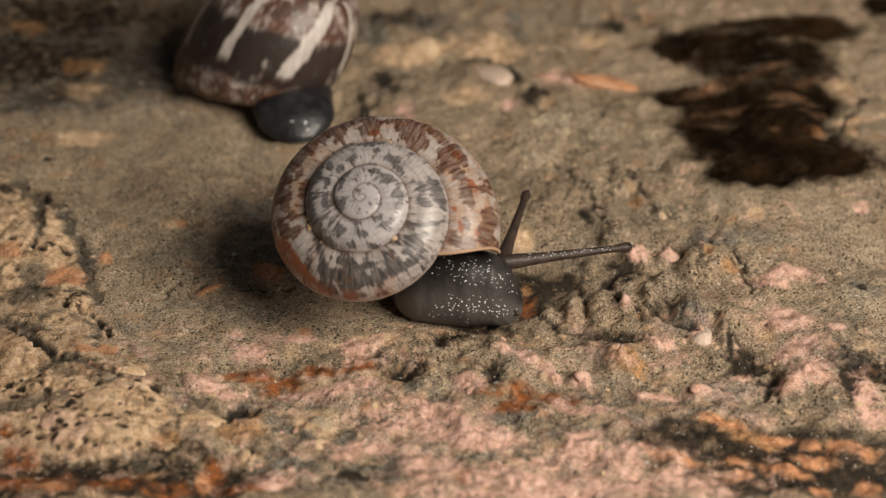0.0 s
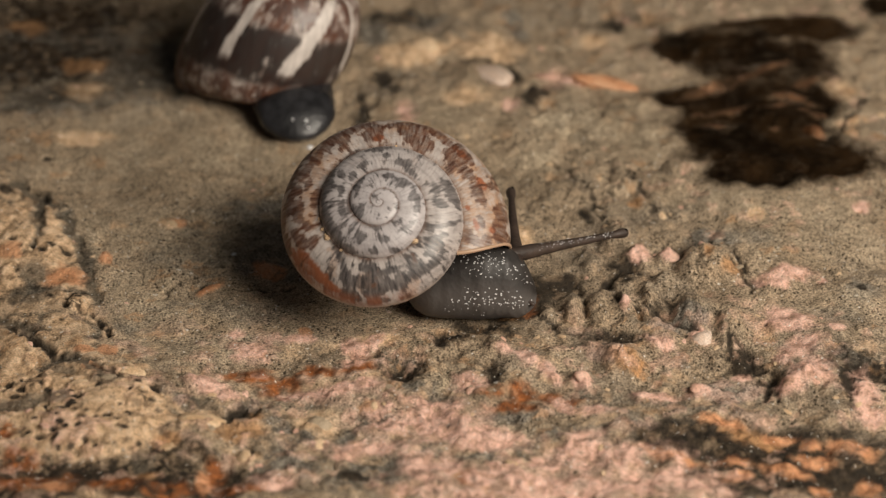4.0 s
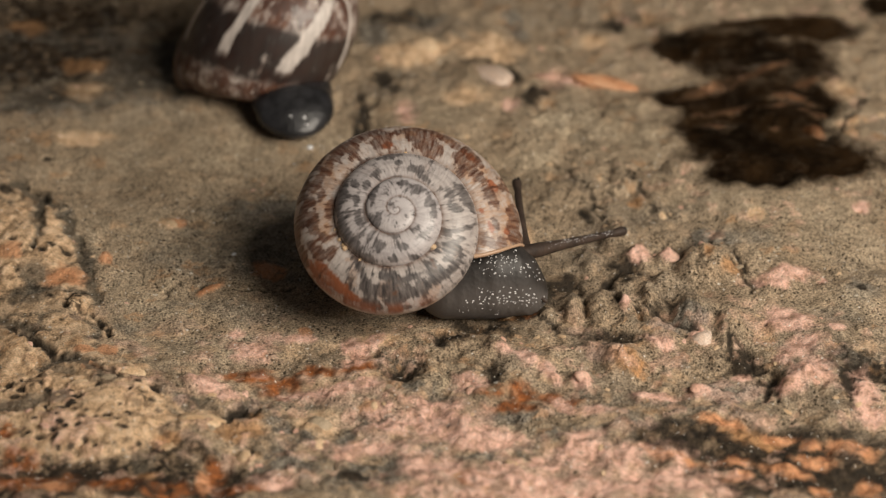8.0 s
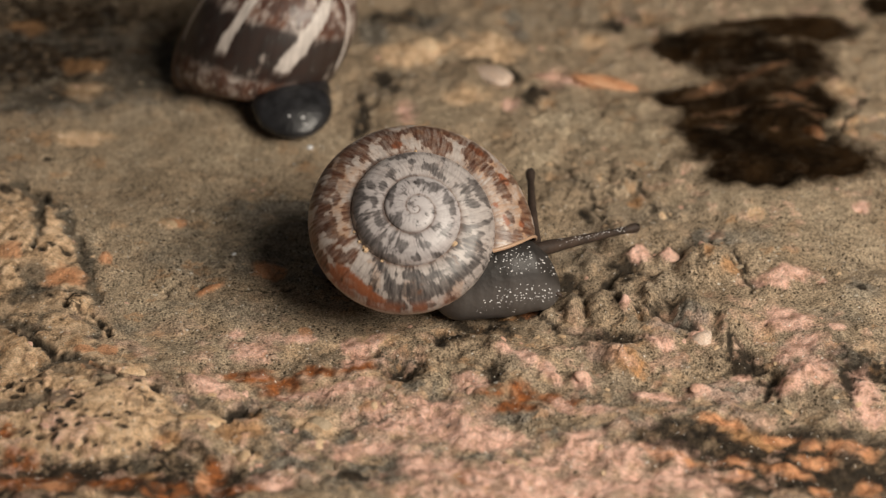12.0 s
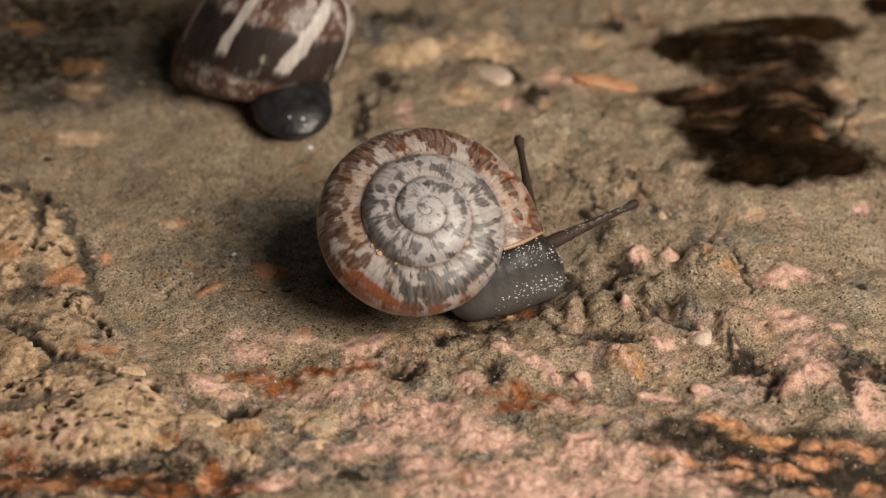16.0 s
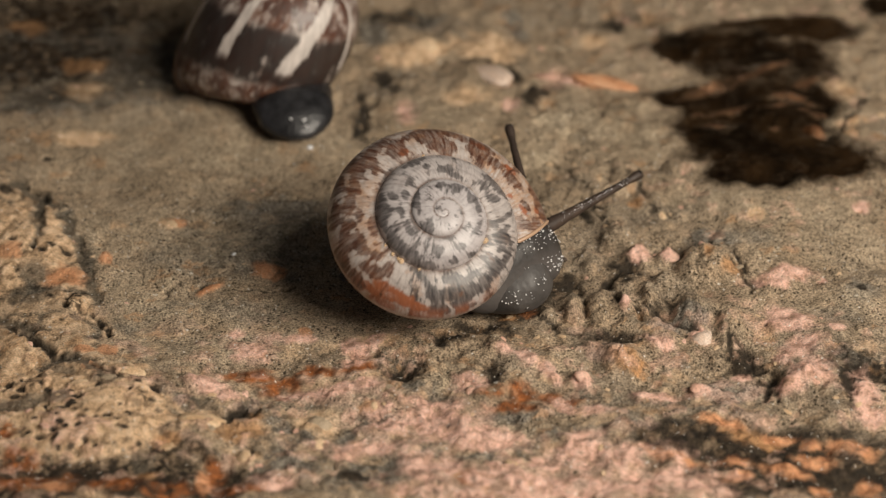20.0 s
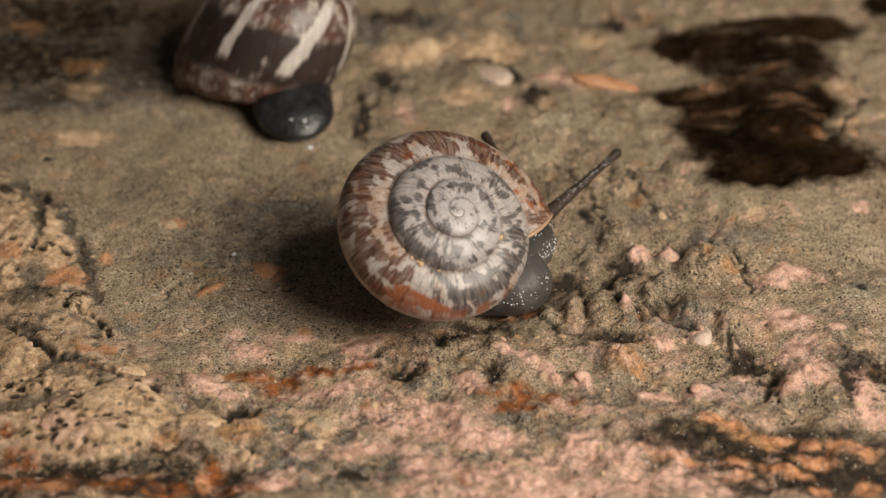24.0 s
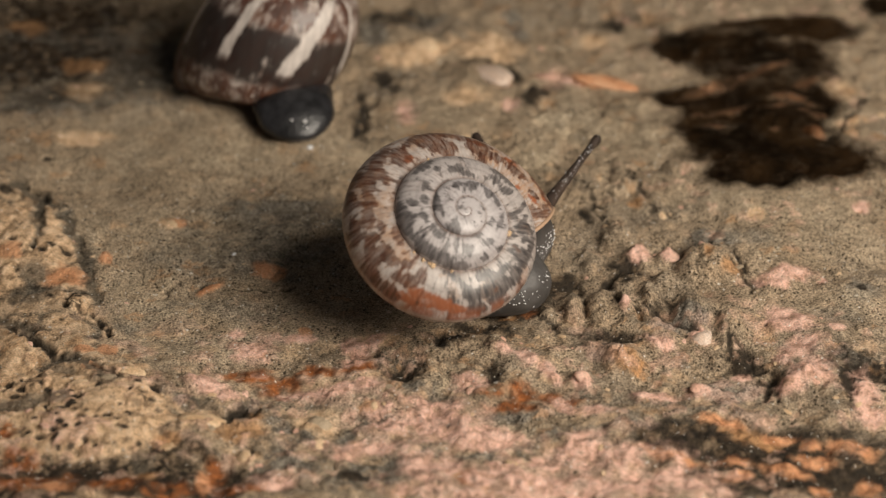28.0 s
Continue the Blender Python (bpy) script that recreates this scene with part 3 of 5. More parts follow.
MATRIX_LIGHT, MATRIX_DARK = (0.49, 0.378, 0.262), (0.295, 0.22, 0.145)
GOLDS, ORANGES = ((0.60, 0.33, 0.155), (0.36, 0.18, 0.075)), ((0.70, 0.36, 0.19), (0.52, 0.22, 0.10))
PINKS, OCHRES, RUSTS = ((0.86, 0.57, 0.465), (0.66, 0.37, 0.275)), ((0.80, 0.58, 0.385), (0.58, 0.37, 0.205)), ((0.40, 0.135, 0.04), (0.13, 0.045, 0.016))


def rock_material():
    m, t, b = make("rock", 0.72, 0.3)
    g1, g2, g3 = grain(t, 0.12, 5, 0.6), grain(t, 0.8, 5, 0.6), grain(t, 5.0, 3, 0.6)
    col = ramp(t, g1, [(0.35, MATRIX_DARK), (0.62, MATRIX_LIGHT)])
    col = blend(t, ramp(t, g2, [(0.4, (0, 0, 0)), (0.65, (0.35, 0.35, 0.35))]), col, (0.50, 0.39, 0.275))
    col = blend(t, math_node(t, "MULTIPLY", mask(t, "grey"), 0.9), col, ramp(t, g2, [(0.35, (0.12, 0.105, 0.085)), (0.65, (0.31, 0.28, 0.235))]))
    col = blend(t, math_node(t, "MULTIPLY", mask(t, "pale"), ramp(t, g2, [(0.3, (0.3, 0.3, 0.3)), (0.55, (1, 1, 1))])), col, ramp(t, g1, [(0.35, (0.42, 0.325, 0.22)), (0.65, (0.60, 0.49, 0.352))]))
    col = blend(t, mask(t, "dark_brown"), col, ramp(t, g2, [(0.4, (0.011, 0.008, 0.005)), (0.72, (0.06, 0.042, 0.024))]))
    uneven = ramp(t, g2, [(0.22, (0.15, 0.15, 0.15)), (0.48, (1, 1, 1))])
    clean = 1.0
    for name, (light, dark) in (("ochre", OCHRES), ("gold", GOLDS), ("rust", RUSTS), ("orange", ORANGES), ("pink", PINKS)):
        f = mask(t, name) if name == "rust" else math_node(t, "MULTIPLY", mask(t, name), uneven)
        col = blend(t, f, col, ramp(t, g2, [(0.35, dark), (0.62, light)]))
        clean = math_node(t, "MULTIPLY", clean, math_node(t, "SUBTRACT", 1.0, math_node(t, "MULTIPLY", f, 0.85)))
    col = blend(t, math_node(t, "MULTIPLY", mask(t, "band"), 0.9), col, ramp(t, g2, [(0.35, (0.085, 0.07, 0.05)), (0.65, (0.19, 0.16, 0.12))]))
    # salt-and-pepper grain, and pits in the matrix
    col = blend(t, math_node(t, "ADD", 0.25, math_node(t, "MULTIPLY", clean, 0.5)), col, ramp(t, g3, [(0.34, (0.12, 0.12, 0.12)), (0.64, (1.5, 1.5, 1.5))]), "MULTIPLY")
    pit = math_node(t, "MULTIPLY", math_node(t, "MULTIPLY", math_node(t, "MAXIMUM", specks(t, 1.9, 0.5), math_node(t, "MAXIMUM", math_node(t, "MULTIPLY", specks(t, 3.3, 0.5), 0.7), math_node(t, "MULTIPLY", pores(t, 3.4, 0.40, 0.43), 0.4))), clean), ramp(t, grain(t, 0.3, 3, 0.6), [(0.38, (0.5, 0.5, 0.5)), (0.58, (1, 1, 1))]))
    col = blend(t, math_node(t, "MULTIPLY", pit, 0.92), col, (0.035, 0.025, 0.015))
    # quartz and mica flecks, their sparkle painted in as white
    glint_fleck = pores(t, 2.1, 0.275, 0.305)
    col = blend(t, math_node(t, "MULTIPLY", glint_fleck, 0.8), col, (0.80, 0.76, 0.70))
    # near-black in holes, pits and cracks, and in scattered dots
    near_black = math_node(t, "MULTIPLY", mask(t, "near_black"), ramp(t, g2, [(0.46, (1, 1, 1)), (0.8, (0.65, 0.65, 0.65))]))
    col = blend(t, near_black, col, (0.028, 0.021, 0.014))
    # nearly black brown in the back right patch, weaker in the back left
    darkened = math_node(t, "MULTIPLY", mask(t, "darkened"), ramp(t, g2, [(0.5, (0.99, 0.99, 0.99)), (0.75, (0.93, 0.93, 0.93))]))
    col = blend(t, darkened, col, ramp(t, g1, [(0.42, (0.006, 0.003, 0.001)), (0.68, (0.030, 0.015, 0.005))]))
    t.links.new(col, b.inputs["Base Color"])
    t.links.new(math_node(t, "ADD", 0.78, math_node(t, "MULTIPLY", mask(t, "darkened"), 0.1)), b.inputs["Roughness"])
    t.links.new(math_node(t, "SUBTRACT", 0.3, math_node(t, "MULTIPLY", mask(t, "darkened"), 0.27)), b.inputs["Specular IOR Level"])
    relief = math_node(t, "ADD", math_node(t, "MULTIPLY", g2, 0.7), math_node(t, "MULTIPLY", g3, 0.35))
    relief = math_node(t, "SUBTRACT", relief, math_node(t, "MULTIPLY", pit, 0.3))
    bump(t, b, relief, 1.0, 0.0006)
    return m


def pebble_material(name, pair, pale):
    m, t, b = make(name, 0.6, 0.35)
    g2, g3 = grain(t, 0.0014, 5, 0.6), grain(t, 0.006, 3, 0.6)
    info = t.nodes.new("ShaderNodeObjectInfo")
    col = blend(t, info.outputs["Random"], pair[0], pair[1])
    col = blend(t, ramp(t, g2, [(0.35, (0, 0, 0)), (0.65, (1, 1, 1))]), col, pale)
    col = blend(t, 0.5, col, ramp(t, g3, [(0.3, (0.4, 0.4, 0.4)), (0.7, (1.4, 1.4, 1.4))]), "MULTIPLY")
    t.links.new(col, b.inputs["Base Color"])
    bump(t, b, math_node(t, "ADD", g2, math_node(t, "MULTIPLY", g3, 0.4)), 0.7, 0.00025)
    return m


def shell_material(name, pale, brown, slate, tan):
    m, t, b = make(name, 0.38, 0.45)
    g2, g3 = grain(t, 0.9, 5, 0.6), grain(t, 4.0, 3, 0.6)
    lines = mask(t, "growth")
    b.inputs["Coat Weight"].default_value, b.inputs["Coat Roughness"].default_value = 0.3, 0.22
    col = blend(t, ramp(t, g2, [(0.35, (0, 0, 0)), (0.7, (1, 1, 1))]), pale, tuple(0.72 * c for c in pale))
    col = blend(t, math_node(t, "MULTIPLY", mask(t, "tan"), ramp(t, g2, [(0.3, (0.3, 0.3, 0.3)), (0.6, (1, 1, 1))])), col, tan)
    col = blend(t, mask(t, "tip"), col, (0.465, 0.445, 0.47))
    col = blend(t, mask(t, "slate"), col, slate)
    col = blend(t, math_node(t, "MULTIPLY", mask(t, "rust"), ramp(t, g2, [(0.25, (0.5, 0.5, 0.5)), (0.5, (0.95, 0.95, 0.95))])), col, (0.27, 0.085, 0.034))
    col = blend(t, mask(t, "brown"), col, blend(t, ramp(t, g2, [(0.35, (0, 0, 0)), (0.65, (1, 1, 1))]), brown, tuple(2.3 * c for c in brown)))
    col = blend(t, 0.3, col, ramp(t, lines, [(0.28, (0.40, 0.36, 0.34)), (0.56, (1.15, 1.15, 1.15))]), "MULTIPLY")
    # the seam's brown line, with the shade of its groove painted in
    col = blend(t, math_node(t, "MULTIPLY", mask(t, "seam"), 0.95), col, (0.10, 0.05, 0.03))
    t.links.new(col, b.inputs["Base Color"])
    t.links.new(ramp(t, g2, [(0.3, (0.34, 0.34, 0.34)), (0.7, (0.54, 0.54, 0.54))]), b.inputs["Roughness"])
    bump(t, b, math_node(t, "ADD", math_node(t, "MULTIPLY", lines, 0.6), math_node(t, "MULTIPLY", g3, 0.25)), 0.6, 0.00012)
    return m


def skin_material(name, dark, light, gloss=0.58):
    m, t, b = make(name, gloss, 0.45)
    co = t.nodes.new("ShaderNodeTexCoord")
    v = node(t, "TexVoronoi", Scale=2200.0)
    t.links.new(co.outputs["Object"], v.inputs["Vector"])
    g = grain(t, 0.5, 4, 0.6)
    col = blend(t, ramp(t, g, [(0.35, (0, 0, 0)), (0.7, (1, 1, 1))]), dark, light)
    col = blend(t, math_node(t, "MULTIPLY", mask(t, "sole"), 0.9), col, tuple(1.9 * c + 0.03 for c in light))
    t.links.new(col, b.inputs["Base Color"])
    b.inputs["Coat Weight"].default_value = 0.08
    b.inputs["Coat Roughness"].default_value = 0.2
    bump(t, b, v.outputs["Distance"], 0.22, 0.00015)
    return m


def plain(name, col, rough=0.4, spec=0.5):
    m, t, b = make(name, rough, spec)
    g = grain(t, 3.0, 3, 0.6)
    t.links.new(blend(t, g, col, tuple(0.75 * c for c in col)), b.inputs["Base Color"])
    return m


ROCK = rock_material()
PINK_STONE = pebble_material("pink_feldspar", PINKS, (0.70, 0.46, 0.34))
ORANGE_STONE = pebble_material("orange_stone", ((0.64, 0.31, 0.16), (0.52, 0.22, 0.10)), (0.68, 0.40, 0.24))
OCHRE_STONE = pebble_material("ochre_stone", OCHRES, (0.66, 0.50, 0.33))
GREY_STONE = pebble_material("grey_stone", ((0.42, 0.33, 0.23), (0.30, 0.235, 0.16)), (0.48, 0.38, 0.27))
WHITE_STONE = pebble_material("quartz", ((0.70, 0.54, 0.43), (0.6, 0.44, 0.34)), (0.76, 0.63, 0.54))
SHELL = shell_material("shell_mottled", (0.46, 0.41, 0.385), (0.046, 0.017, 0.009), (0.038, 0.033, 0.034), (0.38, 0.235, 0.15))
SHELL_DARK = shell_material("shell_banded", (0.68, 0.62, 0.58), (0.04, 0.012, 0.006), (0.012, 0.009, 0.009), (0.16, 0.072, 0.042))
LIP = plain("shell_lip", (0.50, 0.33, 0.22), 0.4)
SKIN = skin_material("skin", (0.055, 0.051, 0.049), (0.09, 0.084, 0.081))
HEAD_SKIN = skin_material("head_skin", (0.014, 0.012, 0.011), (0.042, 0.037, 0.035))
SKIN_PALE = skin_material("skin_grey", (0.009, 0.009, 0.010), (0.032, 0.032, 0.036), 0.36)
STALK = skin_material("tentacle_skin", (0.026, 0.017, 0.013), (0.062, 0.041, 0.031))
# near-white colour that paints glints on skin and slime
GLINT_WHITE = plain("glint_white", (0.85, 0.86, 0.88), 0.15, 0.8)
EYE_SKIN = plain("eye_black", (0.01, 0.008, 0.008), 0.12, 0.8)


# ---- meshes ----
def grid_mesh(name, pts, material, wrap=False, masks=None):
    """A sheet from an array of points (rows, columns, 3)."""
    n, k = pts.shape[:2]
    i, j = np.meshgrid(np.arange(n - 1), np.arange(k if wrap else k - 1), indexing="ij")
    jj = (j + 1) % k
    quads = np.stack([i * k + j, i * k + jj, (i + 1) * k + jj, (i + 1) * k + j], -1).reshape(-1, 4)
    me = bpy.data.meshes.new(name)
    me.vertices.add(n * k)
    me.vertices.foreach_set("co", pts.reshape(-1).astype(np.float32))
    me.loops.add(quads.size)
    me.loops.foreach_set("vertex_index", quads.reshape(-1).astype(np.int32))
    me.polygons.add(len(quads))
    me.polygons.foreach_set("loop_start", np.arange(0, quads.size, 4, dtype=np.int32))
    me.polygons.foreach_set("use_smooth", np.ones(len(quads), dtype=bool))
    me.update(calc_edges=True)
    for key, value in (masks or {}).items():
        at = me.attributes.new(key, "FLOAT", "POINT")
        at.data.foreach_set("value", value.reshape(-1).astype(np.float32))
    me.materials.append(material)
    return me


def part(name, data, parent, label=""):
    ob = new(name, data)
    ob.parent = parent
    if label:
        tagged(ob, label)
    return ob


def loft(name, rows, material, sides=28, flat=0.0, masks=None):
    """A closed skin through ellipses (x, y, z, half width, half height) along x; flat: how far the underside is pressed level."""
    ang = np.linspace(0, 2 * np.pi, sides, endpoint=False)
    pts = np.empty((len(rows), sides, 3))
    for k, (x, y, z, w, h) in enumerate(rows):
        cy, cz = np.cos(ang), np.sin(ang)
        cz = np.where(cz < 0, cz * (1 - flat), cz)
        pts[k, :, 0], pts[k, :, 1], pts[k, :, 2] = x, y + w * cy, z + h * cz
    return grid_mesh(name, pts, material, True, masks)


def glide(rows, n):
    """Rows of numbers, resampled along a smooth line."""
    rows = np.array(rows, float)
    s, q = np.linspace(0, len(rows) - 1, n), np.arange(len(rows))
    out = np.stack([np.interp(s, q, c) for c in rows.T], 1)
    for _ in range(3):
        out[1:-1] = 0.25 * out[:-2] + 0.5 * out[1:-1] + 0.25 * out[2:]
    return out


# ---- the rock ----
def axis(lo, hi, pitch, far):
    """Fine steps in the middle, ever longer ones out to the horizon."""
    mid = np.arange(lo, hi, pitch)
    out, d = [], pitch
    while not out or out[-1] < far:
        d *= 1.35
        out.append((out[-1] if out else 0) + d)
    out = np.array(out)
    return np.concatenate([lo - out[::-1], mid, hi + out])


def build_rock():
    gx, gy = axis(-60, 60, 0.2, 40000), axis(-52, 74, 0.22, 40000)
    x, y = np.meshgrid(gx, gy)
    h = rock_height(x, y)
    front = step(-6, -22, y + 4 * fbm(x, y, 20, 2, 77))
    right = step(8, 30, x)
    # the stony margin ends at the grey band
    strip = step(1.2, -1.2, x - np.interp(y, (-45, -30, -24, -10, -6, 3.6, 12.8, 20), (-26, -28, -33, -37, -38, -41.3, -47.9, -52)) + 1.2 * fbm(x, y, 4, 3, 78))
    loose = clasts(x, y, 3.4, 141, 0.5)
    fine = clasts(x, y, 1.5, 151, 0.35)
    pink = np.maximum.reduce([patches(x, y, PINK_A, 0.55, 2.0, 41, 0.4), patches(x, y, PINK_B, 0.8, 2.2, 43, 0.5), patches(x, y, PINK_C + PINK_D, 0.9, 2.5, 42, 0.6) * (0.55 + 0.45 * step(-0.3, 0.1, fbm(x, y, 2.4, 4, 46)))])
    dark_brown = patches(x, y, SOIL_A + SOIL_B + SOIL_D + SOIL_E, 0.95, 2.2, 63, 0.5) * (0.55 + 0.45 * step(-0.4, 0.1, fbm(x, y, 1.2, 3, 65)))
    holes = patches(x, y, HOLES_A + HOLES_B, 0.6, 1.2, 23, 0.4)
    joint = seams(x, y, 4.2, 181) * np.maximum(strip * step(26, 12, y), 0.6 * front)
    deep = patches(x, y, SOIL_C, 0.5, 3.0, 66, 0.4)
    dark_brown = np.maximum(dark_brown, 0.95 * deep)
    knobs = patches(x, y, KNOBS, 0.4, 5.0, 7, 0.6)
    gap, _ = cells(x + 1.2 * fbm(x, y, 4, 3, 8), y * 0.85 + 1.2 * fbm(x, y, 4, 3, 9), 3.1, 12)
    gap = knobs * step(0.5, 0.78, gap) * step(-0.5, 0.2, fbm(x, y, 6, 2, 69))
    specks = 1.3 * clasts(x, y, 0.9, 171, 0.2, 0.1) * patches(x, y, SPECKS, 0.5, 4.0, 173, 0.4)
    rust = patches(x, y, RUST, 0.7, 2.0, 53, 0.5) * step(-0.8, 0.0, fbm(x, y, 1.8, 4, 54))
    masks = {
        # soil areas, and the same dark brown in clefts, joints and knob gaps
        "dark_brown": np.maximum.reduce([dark_brown, 0.35 * joint, 0.5 * gap, 0.95 * patches(x, y, CLEFTS, 0.8, 1.2, 135, 0.35), 0.35 * step(0.35, 0.6, fbm(x, y, 3.0, 5, 64, 0.6)) * np.maximum(front, 0.3 * right)]),
        "pale": np.maximum(patches(x, y, PALE, 0.7, 3.0, 137, 0.5), 0.6 * patches(x, y, SMOOTH, 0.5, 6.0, 3, 0.5)),
        "band": np.maximum(crack_mask(x, y, BANDS), 0.75 * patches(x, y, STONES_GREY, 0.45, 1.5, 205, 0.2)),
        "pink": np.clip(pink + 0.45 * (1 - dark_brown) * (1 - rust) * loose * front * step(-0.3, 0.2, fbm(x, y, 14, 2, 44) + 0.3 * right) + 0.35 * fine * np.maximum(right, front) * step(0.0, 0.3, fbm(x, y, 9, 2, 45)), 0, 1),
        "ochre": np.clip(patches(x, y, STONES, 0.3, 1.5, 201, 0.14) + (1 - 0.8 * deep) * patches(x, y, CREAM_A + CREAM_B, 0.6, 2.2, 47, 0.45) + (0.5 * clasts(x, y, 2.6, 161, 0.4) * np.maximum(front, strip) + 0.65 * strip * step(20, 8, y)) * (1 - dark_brown) * (1 - joint) + 0.2 * fine, 0, 1),
        "gold": np.clip(0.8 * patches(x, y, GOLD, 0.7, 1.8, 49, 0.5) + 0.5 * clasts(x, y, 1.9, 191, 0.22, 0.7) * step(-0.1, 0.35, fbm(x, y, 13, 2, 192)) * (1 - dark_brown), 0, 1),
        "orange": np.maximum(np.maximum(0.8 * patches(x, y, STONES_ORANGE, 0.3, 1.5, 203, 0.14), patches(x, y, ORANGE, 0.6, 1.8, 50, 0.4)), 0.8 * patches(x, y, STREAKS, 0.8, 1.6, 139, 0.5)),
        "rust": rust,
        "grey": np.clip(patches(x, y, GREY_A + GREY_B + GREY_C, 0.8, 3.0, 59, 0.5) + 0.35 * step(0.1, 0.5, fbm(x, y, 11, 4, 60)) + 0.35 * front * step(-0.1, 0.3, fbm(x, y, 5, 4, 58)), 0, 1),
        "darkened": 0.55 * patches(x, y, DARK_CORNER, 0.8, 5.0, 64, 0.6) + patches(x, y, DARK_AREAS, 0.3, 4.0, 61, 0.3) * (1 - 0.16 * patches(x, y, LIGHTER_AREAS, 0.9, 2.0, 62, 0.8) * step(-0.2, 0.3, fbm(x * 0.35 - 0.12 * y, y * 1.1, 1.6, 4, 63))) * (1 - 0.14 * patches(x, y, STREAKS, 0.8, 1.6, 139, 0.6)),
        "near_black": np.clip(np.maximum(np.maximum(holes, patches(x, y, PITS_A + PITS_B, 0.25, 0.9, 207, 0.2)), 0.85 * crack_mask(x, y, CRACKS + CRACKS_B)) + 0.45 * step(0.35, 0.6, fbm(x, y, 2.0, 4, 68)) * np.maximum(front, 0.5) + specks + 0.6 * clasts(x, y, 0.9, 172, 0.14, 0.7) * np.maximum(strip, 0.5 * front), 0, 1),
    }
    near = 1 - step(130, 420, np.hypot(x, y))
    masks = {k: v * near for k, v in masks.items()}
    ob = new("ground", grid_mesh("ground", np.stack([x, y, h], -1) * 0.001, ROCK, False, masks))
    return tagged(ob, "weathered brown conglomerate rock with pink grains and dark patch", "rock", kind="structure")


def height_at(x, y):
    return float(rock_height(np.array([[x]]), np.array([[y]]))[0, 0])


def pebble_mesh(name, seed, material):
    """A worn, half-buried grain of about one unit, 60 triangles or so."""
    bm = bmesh.new()
    bmesh.ops.create_icosphere(bm, subdivisions=2, radius=1.0)
    for v in bm.verts:
        n = noise.noise(v.co * 0.9 + Vector((seed * 7.1, 0, 0))) * 0.4 + noise.noise(v.co * 2.3 + Vector((0, seed * 3.3, 0))) * 0.12
        v.co *= 1.0 + n
    bmesh.ops.delete(bm, geom=[v for v in bm.verts if v.co.z < -0.55], context="VERTS")
    for f in bm.faces:
        f.smooth = True
    me = bpy.data.meshes.new(name)
    bm.to_mesh(me)
    bm.free()
    me.materials.append(material)
    return me


def build_pebbles(rock):
    kinds = {k: [pebble_mesh("pebble", 3 * i + s, m) for s in range(3)] for i, (k, m) in enumerate((("pink", PINK_STONE), ("ochre", OCHRE_STONE), ("grey", GREY_STONE), ("white", WHITE_STONE), ("orange", ORANGE_STONE)))}
    rng = random.Random(5)

    def put(x, y, a, b, turn, kind, sink=0.45, tall=0.5):
        ob = part("pebble", rng.choice(kinds[kind]), rock)
        z = height_at(x, y)
        ob.matrix_basis = pose(x / 1000, y / 1000, (z - sink * 0.84 * tall * min(a, b)) / 1000, rng.uniform(-12, 12), rng.uniform(-12, 12), turn) @ Matrix.Diagonal((a / 1000, b / 1000, tall * min(a, b) / 1000, 1))

    for k, (x, y, a, b, turn) in enumerate(PEBBLES_A):
        put(x, y, a, b, turn, "ochre orange white white pink ochre pink ochre orange pink ochre ochre grey".split()[k], 0.72)
    for k, (x, y, a, b, turn) in enumerate(PEBBLES_B):
        put(x, y, a, b, turn, "pink pink pink orange white grey ochre ochre ochre pink ochre ochre ochre grey ochre pink ochre pink ochre".split()[k], 0.85, 0.7)
    # the pale, speckled grain among the knobs
    put(27.3, -17.0, 1.15, 1.0, 20, "white", 0.3, 0.9)
    for _ in range(300):
        x, y = rng.uniform(-52, 52), rng.uniform(-42, 55)
        if abs(x + 2) < 16 and abs(y + 4) < 9:
            continue
        if patches(np.array([[x]]), np.array([[y]]), SMOOTH, 0.5, 6.0, 3, 0.5)[0, 0] > 0.4 and rng.random() < 0.85:
            continue
        if patches(np.array([[x]]), np.array([[y]]), DARK_AREAS, 0.3, 4.0, 61, 0.2)[0, 0] > 0.1:
            continue
        if patches(np.array([[x]]), np.array([[y]]), HOLES_A + HOLES_B + SOIL_A + SOIL_C, 0.3, 2.0, 23, 0.6)[0, 0] > 0.1:
            continue
        a = rng.uniform(0.22, 0.6) * (1.3 if y < -15 else 1.0)
        put(x, y, a, a * rng.uniform(0.6, 1.0), rng.uniform(0, 180), rng.choice(("pink", "ochre", "ochre", "grey", "grey") if y > -5 else ("pink", "pink", "ochre", "grey", "ochre")), 0.8)


# ---- a coiled shell: u counts the turns from the apex, phi the way from the seam over the shoulder to the base ----
SIZE = 0.9458
RMAX, GROW, TURNS, RISE, FALL, BASE = 0.01509, 1.78092, 4.56637, 0.00509, 2.85533, 0.43419
